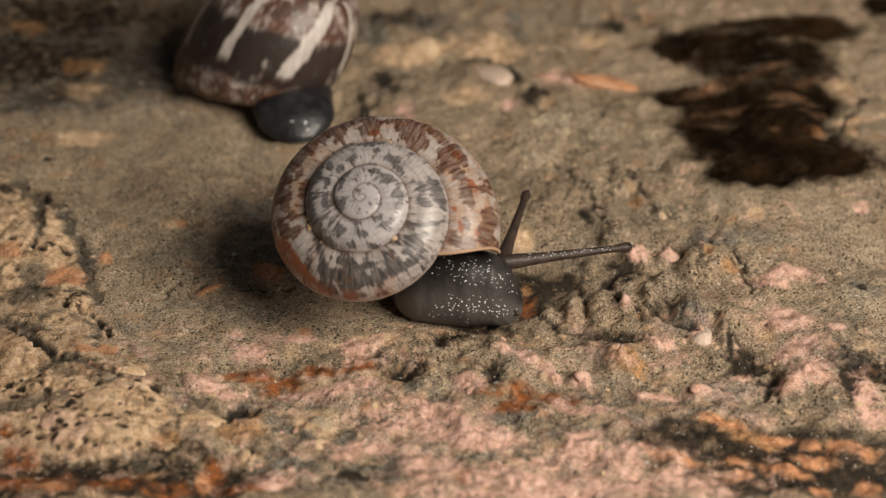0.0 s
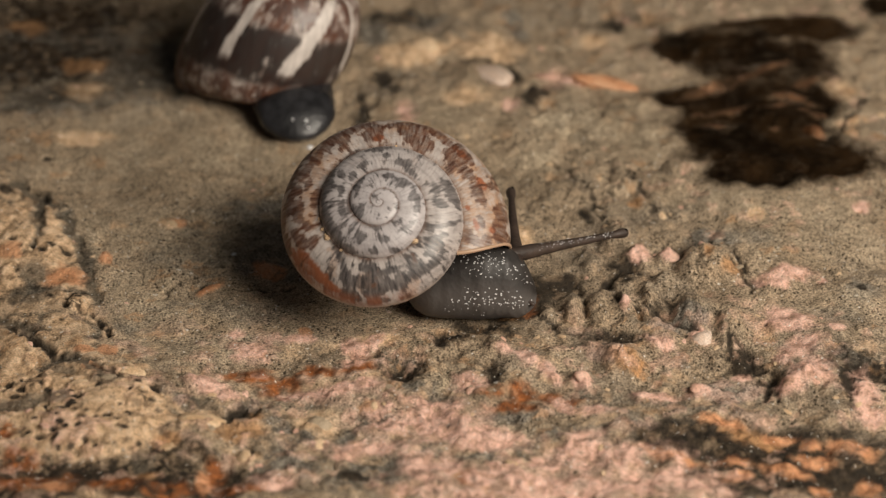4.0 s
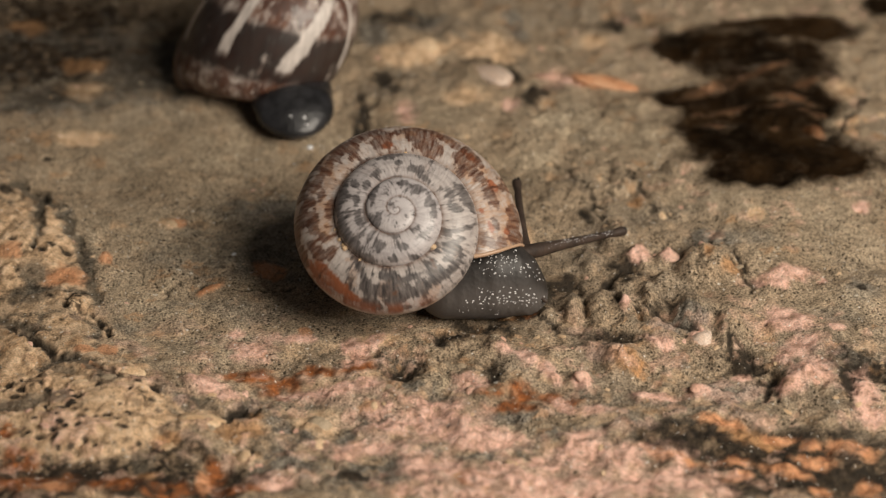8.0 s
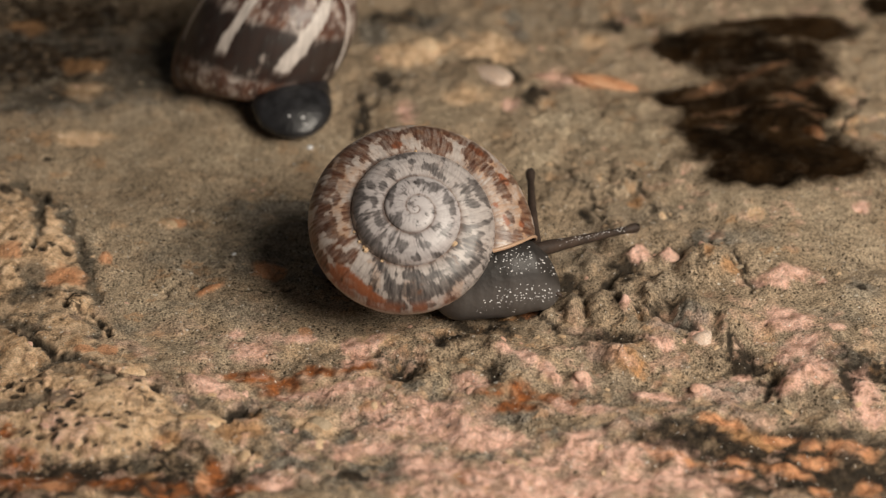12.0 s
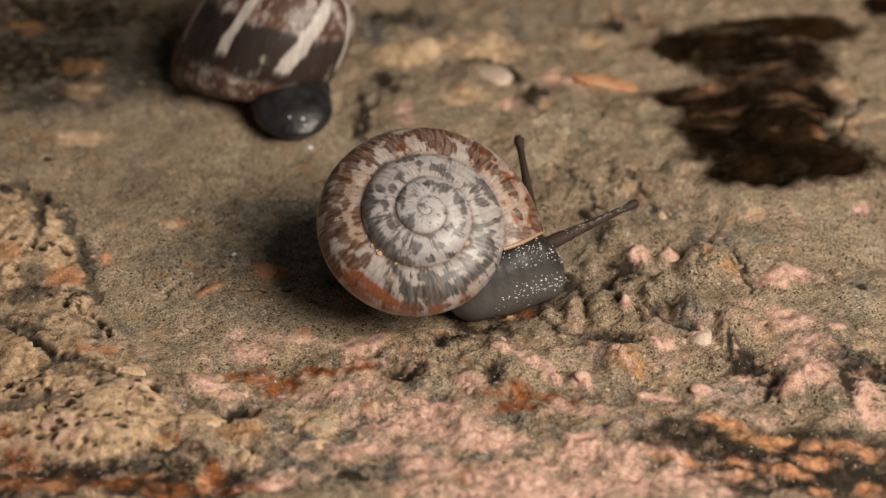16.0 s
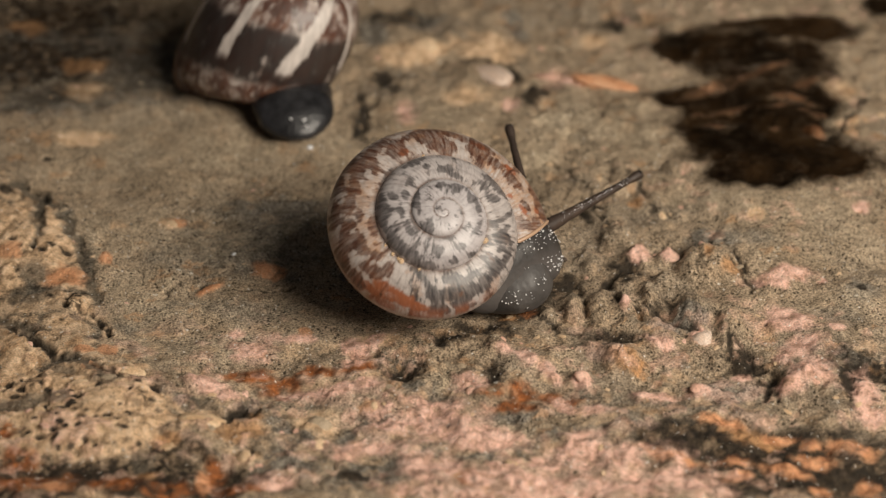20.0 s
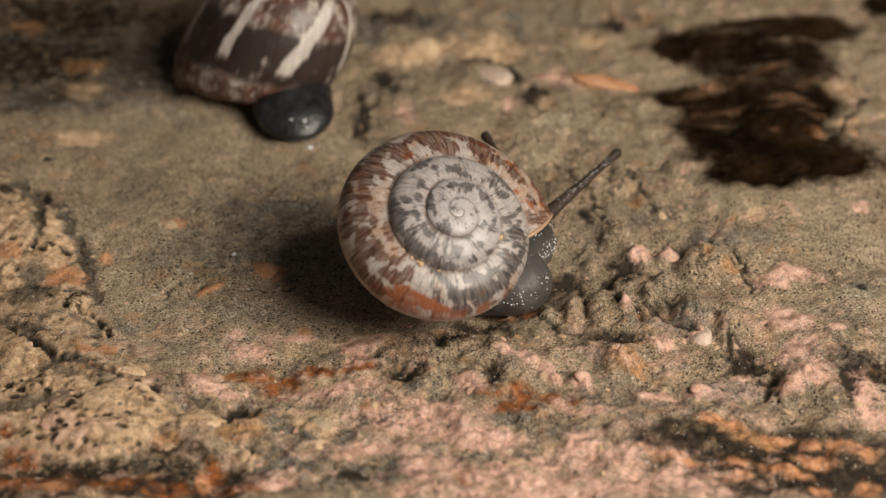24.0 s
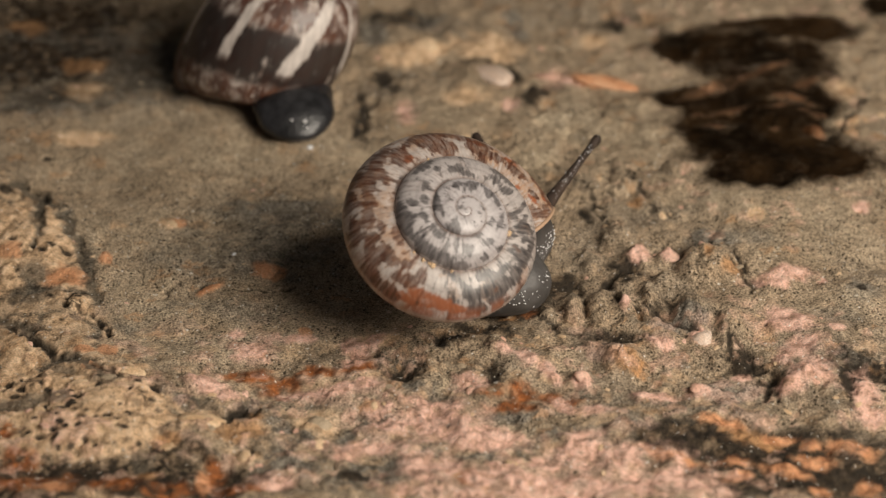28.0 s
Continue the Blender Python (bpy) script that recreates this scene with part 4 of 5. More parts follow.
# marks on the shell: turn, degrees from the seam, half length and half width in millimetres, lean
FLAMES_A = [(4.219, 27, 0.93, 0.62, 34), (4.19, 48, 1.05, 0.54, 10), (4.288, 48, 1.29, 0.58, 5), (4.306, 19, 1.02, 0.61, 159), (4.272, 33, 0.66, 0.49, 111),
    (4.338, 43, 1.01, 0.53, 159), (4.377, 44, 1.08, 0.55, 172), (4.359, 26, 0.53, 0.37, 173), (4.408, 27, 0.6, 0.47, 179), (4.456, 29, 0.74, 0.36, 9),
    (4.476, 58, 0.76, 0.66, 120), (4.499, 54, 0.87, 0.71, 161), (4.53, 15, 0.57, 0.34, 107), (4.525, 31, 0.54, 0.39, 158), (4.321, 47, 0.5, 0.43, 129),
    (4.435, 25, 0.37, 0.31, 16), (4.495, 23, 0.44, 0.28, 18), (4.254, 40, 0.55, 0.35, 16)]
FLAMES_B = [(4.136, 40, 1.03, 0.49, 7), (4.08, 36, 0.8, 0.43, 172), (4.114, 81, 1.3, 0.7, 70), (4.06, 64, 0.98, 0.4, 0), (4.017, 50, 1.02, 0.51, 164),
    (4.003, 34, 0.71, 0.54, 164), (3.976, 32, 0.39, 0.32, 66), (3.981, 73, 1.0, 0.57, 167), (4.019, 7, 0.91, 0.29, 167), (3.952, 73, 1.09, 0.64, 178),
    (3.932, 40, 0.7, 0.51, 15), (3.915, 24, 0.7, 0.37, 123), (4.165, 34, 0.57, 0.36, 12), (4.106, 33, 0.6, 0.4, 22), (4.035, 37, 0.47, 0.36, 167),
    (3.953, 45, 0.43, 0.31, 61), (4.05, 23, 0.49, 0.28, 0), (3.957, 22, 0.36, 0.33, 157)]
RUSTS_ON_SHELL = [(3.891, 53, 1.67, 0.77, 179), (3.86, 56, 0.98, 0.6, 171), (3.922, 66, 1.0, 0.49, 175), (3.83, 60, 0.89, 0.45, 177), (4.229, 16, 0.54, 0.32, 9),
    (4.374, 40, 0.45, 0.43, 164), (4.431, 37, 0.68, 0.43, 2), (4.359, 42, 0.39, 0.3, 109), (4.502, 17, 0.59, 0.31, 21), (4.474, 8, 0.33, 0.26, 29),
    (4.505, 40, 0.41, 0.33, 114)]
SLATES_A = [(3.774, 37, 0.95, 0.5, 7), (3.728, 45, 1.2, 0.47, 176), (3.784, 63, 0.61, 0.36, 166), (3.659, 38, 0.77, 0.55, 173), (3.623, 48, 0.95, 0.3, 173),
    (3.686, 41, 0.54, 0.35, 171), (3.753, 56, 0.89, 0.26, 179), (3.812, 34, 0.62, 0.32, 121), (3.769, 18, 0.82, 0.22, 171), (3.707, 22, 0.67, 0.19, 180),
    (3.843, 12, 0.56, 0.18, 135), (3.794, 66, 0.53, 0.29, 164), (3.613, 32, 0.43, 0.21, 143), (3.74, 71, 0.83, 0.27, 174)]
SLATES_B = [(4.168, 3, 1.35, 0.27, 4), (3.078, 64, 1.2, 0.57, 12), (3.019, 65, 0.98, 0.39, 3), (2.951, 61, 1.02, 0.49, 1), (2.91, 63, 0.46, 0.35, 10),
    (3.101, 36, 0.58, 0.36, 70), (3.119, 16, 0.4, 0.32, 31), (3.234, 57, 1.01, 0.53, 8), (3.304, 21, 0.74, 0.33, 6), (3.35, 12, 0.45, 0.25, 171),
    (3.451, 56, 1.38, 0.65, 19), (3.48, 28, 0.61, 0.34, 85), (3.529, 39, 1.2, 0.18, 121), (3.564, 32, 0.82, 0.18, 130), (3.589, 30, 0.52, 0.25, 123),
    (2.881, 66, 0.68, 0.4, 172), (2.844, 71, 0.89, 0.33, 179), (2.757, 58, 0.5, 0.31, 165), (2.688, 73, 0.64, 0.26, 147), (3.433, 26, 0.49, 0.34, 157)]
SLATES_C = [(2.127, 65, 1.02, 0.22, 15), (3.005, 2, 0.98, 0.15, 175), (1.898, 87, 0.79, 0.32, 149), (2.37, 39, 0.47, 0.43, 128), (3.24, 1, 0.53, 0.16, 8),
    (2.45, 38, 0.45, 0.28, 124), (2.715, 32, 0.46, 0.25, 164), (2.818, 31, 0.39, 0.28, 116), (2.78, 4, 0.61, 0.15, 166), (2.501, 46, 0.68, 0.21, 164),
    (2.616, 36, 0.58, 0.14, 161), (1.911, 37, 0.41, 0.14, 137), (2.289, 43, 0.3, 0.26, 178), (3.621, 3, 0.39, 0.22, 154), (2.976, 18, 0.41, 0.22, 158),
    (3.047, 20, 0.57, 0.23, 4), (3.175, 22, 0.47, 0.22, 175), (3.255, 32, 0.38, 0.26, 169)]


def whorl(u):
    return RMAX * (np.maximum(u, 0) / TURNS) ** GROW


def seam_z(u):
    return -RISE * (np.maximum(u - 1, 0) / (TURNS - 1)) ** FALL


def shell_points(u, phi, inset=0.0, base=1.0, full=1.0):
    rs, zs, rp, zp = 0.95 * whorl(u - 1), seam_z(u), 0.962 * whorl(u) - inset, seam_z(u + 1)
    c, s = np.cos(np.radians(phi)), np.sin(np.radians(phi))
    low = phi > 90
    r = np.where(low, 0.1 * rp + 0.9 * rp * np.maximum(s, 0) ** full, rs + (rp - rs) * s)
    z = np.where(low, zp + (base * BASE * rp - inset) * c, zp + (zs - zp - inset) * c)
    a = -2 * np.pi * u
    return np.stack([r * np.cos(a), r * np.sin(a), z], -1) * SIZE


def lip_turn(phi):
    """The mouth's edge leans back from the seam to the outer edge."""
    return TURNS - 0.057 * np.sin(np.radians(np.minimum(phi, 90.0))) - 0.05 * np.clip((phi - 90) / 90, 0, 1)


def shell_marks(u, ph, rows):
    """A field that swells to 1 in each of the marks."""
    out = np.zeros(u.shape)
    for u0, f0, a, b, turn in rows:
        at = [shell_points(np.array(p), np.array(q)) * 1000 for p, q in ((u0 + 0.001, f0), (u0 - 0.001, f0), (u0, f0 + 1.0), (u0, float(f0)))]
        ku, kf = np.linalg.norm(at[0] - at[1]) / 0.002, np.linalg.norm(at[2] - at[3])
        near = (np.abs(u - u0) * ku < 3.5 * a) & (np.abs(ph - f0) * kf < 3.5 * a)
        c, s = math.cos(radians(turn)), math.sin(radians(turn))
        p, q = (u[near] - u0) * ku, (ph[near] - f0) * kf
        out[near] = np.maximum(out[near], np.exp(-0.55 * ((p * c + q * s) / a) ** 2 - 0.55 * ((q * c - p * s) / b) ** 2))
    return out


def build_shell(name, material, parent, style, label):
    nu, nphi = 1900, 91
    phi = np.linspace(0, 178, nphi)
    k = np.linspace(0, 1, nu) ** 0.8
    u = 0.02 + (lip_turn(phi)[None, :] - 0.02) * k[:, None]
    ph = np.broadcast_to(phi[None, :], u.shape)
    base, full = (1.0, 1.0) if style == "mottled" else (0.75, 0.25)
    pts = shell_points(u, ph, 0.0, base, full)
    # growth ridges: fine, uneven, a little slanted
    slant = u + 0.0006 * ph
    across = ph / 30.0
    ridge = 0.5 + 0.5 * vnoise(slant * 150, across * 0.5, 3)
    ridge = 0.45 * ridge + 0.55 * (0.5 + 0.5 * vnoise(slant * 330, across * 0.8, 4))
    ridge = 0.6 + (ridge - 0.6) * step(0.5, 2.0, u)
    nrm = pts - np.stack([0 * u, 0 * u, pts[..., 2] - 0.003], -1)
    nrm /= np.linalg.norm(nrm, axis=-1, keepdims=True) + 1e-9
    pts = pts + nrm * ((ridge - 0.5) * 0.00005 * np.clip(u - 1, 0, 1))[..., None]
    # arc length along the coil, in millimetres, so that marks keep their size
    arc = np.cumsum(np.concatenate([[0 * u[0]], 2 * np.pi * np.diff(u, axis=0) * whorl(u[1:]) * 0.75]), 0) * 1000 * SIZE
    wide = np.maximum(whorl(u) - 0.96 * whorl(u - 1), 0.0005) * 1000 * SIZE * ph / 60
    d = TURNS - u
    if style == "mottled":
        v = np.sin(np.radians(np.minimum(ph, 90))) + np.maximum(ph - 90, 0) / 90
        outer = step(1.02, 0.99, d)
        lean = arc + 1.5 * v
        wob = 0.6 * fbm(arc, v * 6, 1.3, 3, 71)
        flame = fbm((lean + wob) * 1.5, v * 2.2 + wob, 2.1, 5, 73, 0.6)
        broad = fbm(lean, v * 2.0, 4.0, 3, 74)
        streak = fbm(arc + 0.8 * v, v * 0.8, 0.32, 3, 75, 0.7)
        blot = fbm((lean + wob) * 1.2, v * 4.0, 2.5, 5, 76, 0.6)
        frayed = fbm(arc, wide * 0.4, 0.7, 4, 72, 0.65) + 0.3 * streak
        lip = step(0.26, 0.08, d)
        keel = np.exp(-((ph - 92) / 6.0) ** 2) * outer
        # each flame has its own place; noise frays and joins them, most of all by the mouth and the rim
        rough = 0.5 * flame + 0.45 * blot + 0.3 * frayed
        brown = shell_marks(u, ph, FLAMES_A + FLAMES_B) + 0.9 * rough - 0.08 * (1 - outer) - 0.06 * lip + 0.1 * step(60, 85, ph)
        brown = step(0.09, 0.19, brown - 0.25 * step(0.60, 0.68, d) - 0.15 * (1 - outer)) * step(1.5, 2.4, u)
        brown = np.maximum(brown, 0.85 * step(100, 118, ph)) * (0.76 + 0.6 * streak) * (1 - 0.85 * keel)
        slate = shell_marks(u, ph, SLATES_A + SLATES_B + SLATES_C) + 0.95 * rough + 0.25 * streak
        wash = step(0.05, 0.35, fbm(arc * 0.22 + 3.0, v * 7.0, 1.1, 4, 78, 0.6) + 0.3 * streak) * step(1.4, 2.2, u)
        slate = step(0.05, 0.36, slate - 0.25 * outer * step(0.62, 0.55, d) + 0.14 * outer * step(0.64, 0.72, d)) * (0.84 + 0.4 * streak)
        slate = np.maximum(slate * (0.9 + 0.1 * outer), 0.24 * wash)
        hair = step(0.10, 0.4, streak + 0.5 * broad) * step(1.6, 2.6, u)
        slate = np.maximum(slate, 0.2 * hair) * (1 - keel) * (1 - 0.6 * brown)
        halo = step(-0.12, 0.14, shell_marks(u, ph, FLAMES_A + FLAMES_B) + 0.9 * rough - 0.25 * step(0.60, 0.68, d) - 0.15 * (1 - outer)) * step(1.5, 2.4, u)
        rust = step(0.3, 0.6, shell_marks(u, ph, RUSTS_ON_SHELL) + 0.6 * rough)
        rust = np.maximum(rust, 0.8 * step(52, 74, ph) * step(0.92, 0.82, d) * step(0.5, 0.62, d) * step(-0.35, 0.1, flame + 0.3 * streak)) * (1 - keel)
        tan = np.clip(0.3 * keel + 0.95 * lip * step(-0.4, 0.1, streak + flame) + 0.6 * step(0.08, 0.32, fbm(arc, v * 5, 3.0, 4, 83)) * outer + 0.25 * step(0.1, 0.4, blot) + 0.5 * halo * (0.8 + 0.6 * streak), 0, 1)
        seam = np.exp(-(v / 0.085) ** 2) * step(0.25, 0.7, u)
        seam = seam * (0.55 + 0.9 * np.abs(vnoise(arc * 0.9, 0 * arc, 85)))
    else:
        flame = fbm(arc, wide, 2.2, 4, 91, 0.55)
        streak = fbm(arc + 0.3 * wide, wide * 0.15, 0.5, 3, 93, 0.65)
        # white streaks along the growth lines: turn, lean, half width
        stripe = np.zeros(u.shape)
        for at, lean, half in ((4.44, 0.0, 0.008), (4.312, 0.006, 0.012), (4.163, 0.022, 0.019), (4.052, -0.012, 0.008), (3.93, 0.01, 0.012), (3.80, 0.01, 0.016), (3.66, 0.0, 0.01), (3.52, 0.01, 0.014), (3.3, 0.0, 0.012), (3.1, 0.0, 0.012)):
            off = np.abs(u - at - lean * (ph - 60) / 40 + 0.006 * flame) / half + 0.35 * streak
            stripe = np.maximum(stripe, (1 - step(0.75, 1.15, off)) * step(112, 98, ph + 10 * flame))
        dark = step(60, 70, ph + 6 * flame) * step(126, 116, ph + 8 * flame) * step(-0.9, -0.3, flame + 0.4 * streak)
        pale = step(0.1, 0.4, fbm(arc * 1.3, wide * 0.7, 1.6, 5, 97, 0.65) + 0.35 * streak - 0.2 - 0.12 * dark) * (1 - 0.5 * dark)
        slate = 0.95 * dark * (1 - stripe)
        brown = step(-0.35, 0.2, flame + 0.4 * streak + 0.1) * (1 - stripe) * (1 - 0.75 * pale) * (1 - 0.8 * dark) * 0.9
        tan = (1 - stripe) * (0.4 + 0.6 * step(-0.2, 0.35, fbm(arc, wide, 3.0, 3, 95))) * (1 - 0.7 * pale)
        seam = np.exp(-(ph / 6.0) ** 2) * step(1.2, 2.0, u)
        rust = 0 * u
    body = part(name, grid_mesh(name, pts, material, False, {"brown": np.clip(brown, 0, 1), "slate": np.clip(slate, 0, 1), "rust": np.clip(rust, 0, 1), "tan": tan, "seam": np.clip(seam, 0, 1), "growth": ridge, "tip": np.maximum(step(2.4, 1.2, u) * 0.6, 0.6 * step(4.0, 2.6, u))}), parent, label)
    # the mouth's thickened edge, and the inner wall behind it
    fl = np.linspace(2, 176, 59)
    edge = shell_points(lip_turn(fl), fl, 0.0, base, full)
    tube = np.empty((59, 10, 3))
    inward = np.array([0, 0, seam_z(TURNS + 0.4) * SIZE]) + np.array([math.cos(-2 * math.pi * (TURNS - 0.03)), math.sin(-2 * math.pi * (TURNS - 0.03)), 0]) * whorl(TURNS) * 0.62 * SIZE
    for i in range(59):
        out = edge[i] - inward
        out /= np.linalg.norm(out)
        along = edge[min(i + 1, 58)] - edge[max(i - 1, 0)]
        along /= np.linalg.norm(along)
        third = np.cross(along, out)
        for j in range(10):
            a = 2 * math.pi * j / 10
            tube[i, j] = edge[i] + 0.00022 * (out * math.cos(a) + third * math.sin(a))
    part("lip", grid_mesh("lip", tube, LIP, True), body, "pale thickened shell lip")
    kk = np.linspace(0, 1, 40)
    ui = lip_turn(fl)[None, :] - 0.45 * kk[:, None]
    inner = shell_points(ui, np.broadcast_to(fl[None, :], ui.shape), 0.0004, base, full)
    part("inner_wall", grid_mesh("inner_wall", inner, LIP), body, "smooth brown inside of the shell mouth")
    return body


# ---- a crawling snail ----
def tentacle(parent, name, length, thick, label):
    """Points along +x from its root, with a knob and an eye at the tip."""
    girth = ((-0.0042, 0.1), (-0.0035, 1.25), (0, 1.3), (0.12 * length, 1.08), (0.3 * length, 0.9), (0.6 * length, 0.7), (0.86 * length, 0.6), (0.93 * length, 0.85), (0.98 * length, 0.9), (1.01 * length, 0.62), (1.02 * length, 0.02))
    rows = [(x, 0, 0, g * thick, g * thick) for x, g in girth]
    rows = glide(rows, 60)
    # faint rings of the skin
    for k in range(60):
        rows[k, 3:] *= 1 + 0.012 * math.sin(2.1 * k)
    stalk = part(name, loft(name, rows, STALK, 18), parent, label)
    ball = pebble_sphere("eye", 0.33 * thick, EYE_SKIN)
    eye = part("eye", ball, stalk, "small black eye at the tentacle tip")
    eye.location = (0.985 * length, -0.25 * thick, 0.62 * thick)
    return stalk


def pebble_sphere(name, r, material, sub=2):
    bm = bmesh.new()
    bmesh.ops.create_icosphere(bm, subdivisions=sub, radius=r)
    for f in bm.faces:
        f.smooth = True
    me = bpy.data.meshes.new(name)
    bm.to_mesh(me)
    bm.free()
    me.materials.append(material)
    return me


def body_mesh(name, rows, material, sides=40, cap=0.003, pale=(0.25, 0.9)):
    rows = glide(rows, 90)
    # both ends are rounded off
    for end in (rows[0, 0], rows[-1, 0]):
        t = np.clip(np.abs(rows[:, 0] - end) / cap, 0, 1)
        rows[:, 3:] *= np.sqrt(np.maximum(1 - (1 - t) ** 2, 1e-5))[:, None]
    ang = np.linspace(0, 2 * np.pi, sides, endpoint=False)
    x = rows[:, 0][:, None] + 0 * ang
    lump = 1 + 0.03 * fbm(x * 1000, rows[:, 3][:, None] * 1000 * ang[None, :], 1.4, 3, 101)
    y = rows[:, 1][:, None] + rows[:, 3][:, None] * np.cos(ang) * lump
    zz = np.sin(ang)
    z = rows[:, 2][:, None] + rows[:, 4][:, None] * np.where(zz < 0, zz * 0.95, zz) * lump
    # the sole spreads where it meets the rock
    low = np.clip(-zz, 0, 1)[None, :] ** 2
    y = y + np.sign(np.cos(ang)) * low * 0.0005
    sole = np.broadcast_to(step(*pale, -zz)[None, :], x.shape)
    return grid_mesh(name, np.stack([x, y, z], -1), material, True, {"sole": sole}), rows


def glint_beads(parent, rows, seed, count, angles, spans, size=1.0):
    """White beads on the skin, their colour standing in for its wet glints."""
    rng = random.Random(seed)
    bm = bmesh.new()
    for _ in range(count):
        lo, hi = rng.choice(spans)
        along = rows[0, 0] + rng.uniform(lo, hi) * (rows[-1, 0] - rows[0, 0])
        k = int(np.argmin(np.abs(rows[:, 0] - along)))
        x, y, z, w, h = rows[k]
        a = radians(rng.gauss(*rng.choice(angles)))
        r = rng.uniform(0.00004, 0.00011) * size
        m = Matrix.Translation((x + rng.uniform(-1, 1) * 0.0002, y + w * math.cos(a) * 1.0, z + h * math.sin(a) * 1.0)) @ Matrix.Diagonal((rng.uniform(0.8, 1.6), rng.uniform(0.8, 1.4), 1, 1))
        bmesh.ops.create_icosphere(bm, subdivisions=1, radius=r, matrix=m)
    me = bpy.data.meshes.new("skin_glints")
    bm.to_mesh(me)
    bm.free()
    me.materials.append(GLINT_WHITE)
    return tagged(part("skin_glints", me, parent, "tiny white beads painted as glints of the wet skin"), kind="stuff")


def build_snail():
    snail = tagged(new("snail"), "crawling land snail with mottled brown and grey shell", "snail")
    shell = build_shell("shell", SHELL, snail, "mottled", "flat-coiled grey and brown mottled snail shell")
    # body: x forwards, the head's front at 0, the sole on z = 0
    rows = [(-0.0120, 0.0038, 0.0014, 0.0018, 0.0014), (-0.009, 0.0028, 0.0022, 0.0030, 0.0024), (-0.0065, 0.0012, 0.0026, 0.0041, 0.0029),
            (-0.004, 0.0003, 0.0027, 0.0046, 0.0031), (-0.0018, 0, 0.0029, 0.0043, 0.0034), (0.0, 0, 0.0029, 0.0041, 0.0036), (0.0017, 0, 0.0021, 0.0036, 0.0025)]
    data, fine = body_mesh("body", rows, SKIN, 44, 0.0042)
    body = part("body", data, snail, "dark wet grey snail foot and neck")
    glint_beads(body, fine, 7, 60, [(172, 10), (155, 12)], [(0.3, 0.6), (0.55, 0.85)], 0.85)
    # the tail, under the shell
    trows = [(0.0, 0, 0.0006, 0.0007, 0.0006), (0.002, 0, 0.0010, 0.0017, 0.0011), (0.005, -0.0006, 0.0016, 0.0028, 0.0018), (0.009, -0.0016, 0.0023, 0.0036, 0.0026), (0.013, -0.0026, 0.0026, 0.0038, 0.0029), (0.017, -0.0032, 0.0022, 0.0034, 0.0024)]
    data, _ = body_mesh("tail", trows, SKIN, 32, 0.002)
    tail = part("tail", data, snail, "grey tapering tail of the foot")
    # head, carried above the front of the foot
    hrows = [(-0.0105, 0, -0.0030, 0.0026, 0.0030), (-0.006, 0, -0.0022, 0.0034, 0.0040), (-0.0025, 0, -0.0019, 0.0036, 0.0045), (0.0002, 0, -0.0020, 0.0032, 0.0041), (0.0020, 0, -0.0028, 0.0029, 0.0036), (0.0034, 0, -0.0038, 0.0024, 0.0028)]
    data, fine = body_mesh("head", hrows, HEAD_SKIN, 32, pale=(-0.75, 0.05))
    head = part("head", data, snail, "black wet snail head")
    glint_beads(head, fine, 8, 250, [(128, 10), (118, 14), (182, 9), (196, 14)], [(0.3, 0.9), (0.45, 0.97)], 0.85)
    for side in (-1, 1):
        feeler = part("lower_tentacle", loft("lower_tentacle", glide([(-0.0012, 0, 0, 0.0004, 0.0004), (0, 0, 0, 0.00034, 0.00034), (0.001, 0, 0, 0.00024, 0.00024), (0.0016, 0, 0, 0.00026, 0.00026), (0.0018, 0, 0, 0.00002, 0.00002)], 20), STALK, 12), head, "short dark lower tentacle")
        feeler.matrix_basis = pose(0.0018, side * 0.0012, -0.0030, 0, 25, side * 30)
    # grains of sand caught in the seam
    for turn, size in ((TURNS - 0.657, 0.00042), (TURNS - 0.648, 0.00022), (TURNS - 0.948, 0.00034), (TURNS - 0.60, 0.0002), (TURNS - 0.63, 0.00025), (TURNS - 0.71, 0.00018), (TURNS - 0.30, 0.0002)):
        crumb = part("sand_grain", pebble_mesh("sand_grain", int(turn * 100), OCHRE_STONE), shell, "tan grain of sand stuck in the seam")
        spot = shell_points(np.array(turn), np.array(3.0))
        crumb.matrix_basis = pose(*spot, 0, 0, 40) @ Matrix.Diagonal((size, 0.8 * size, 0.7 * size, 1))
    near = tentacle(snail, "tentacle", 0.0128, 0.00062, "brown translucent eye tentacle")
    far = tentacle(snail, "tentacle", 0.0128, 0.00062, "brown translucent eye tentacle")
    stem = np.array([(0.0002 * k, 0, 0, 0.00070 - 0.0000044 * k, 0.00070 - 0.0000044 * k) for k in range(58)])
    glint_beads(near, stem, 9, 70, [(120, 18), (95, 20)], [(0.0, 0.6), (0.3, 0.95)], 0.6)
    return snail, shell, body, head, near, far, tail


def build_back_snail():
    snail = tagged(new("snail"), "dark banded snail with white streaks, body withdrawn", "snail")
    shell = build_shell("shell", SHELL_DARK, snail, "banded", "globular dark brown shell with white streaks")
    rows = [(-0.014, 0, 0.0006, 0.0003, 0.0004), (-0.013, 0, 0.001, 0.003, 0.001), (-0.009, 0, 0.002, 0.005, 0.002), (-0.005, 0, 0.0022, 0.0046, 0.0024), (-0.002, 0, 0.0017, 0.0043, 0.0019), (0, 0, 0.0012, 0.0040, 0.0013)]
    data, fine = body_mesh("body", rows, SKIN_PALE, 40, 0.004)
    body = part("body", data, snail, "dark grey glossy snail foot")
    # four larger white beads paint the foot's small highlight
    glint_beads(body, fine, 11, 4, [(95, 14)], [(0.88, 0.95)], 3.0)
    return snail, shell, body


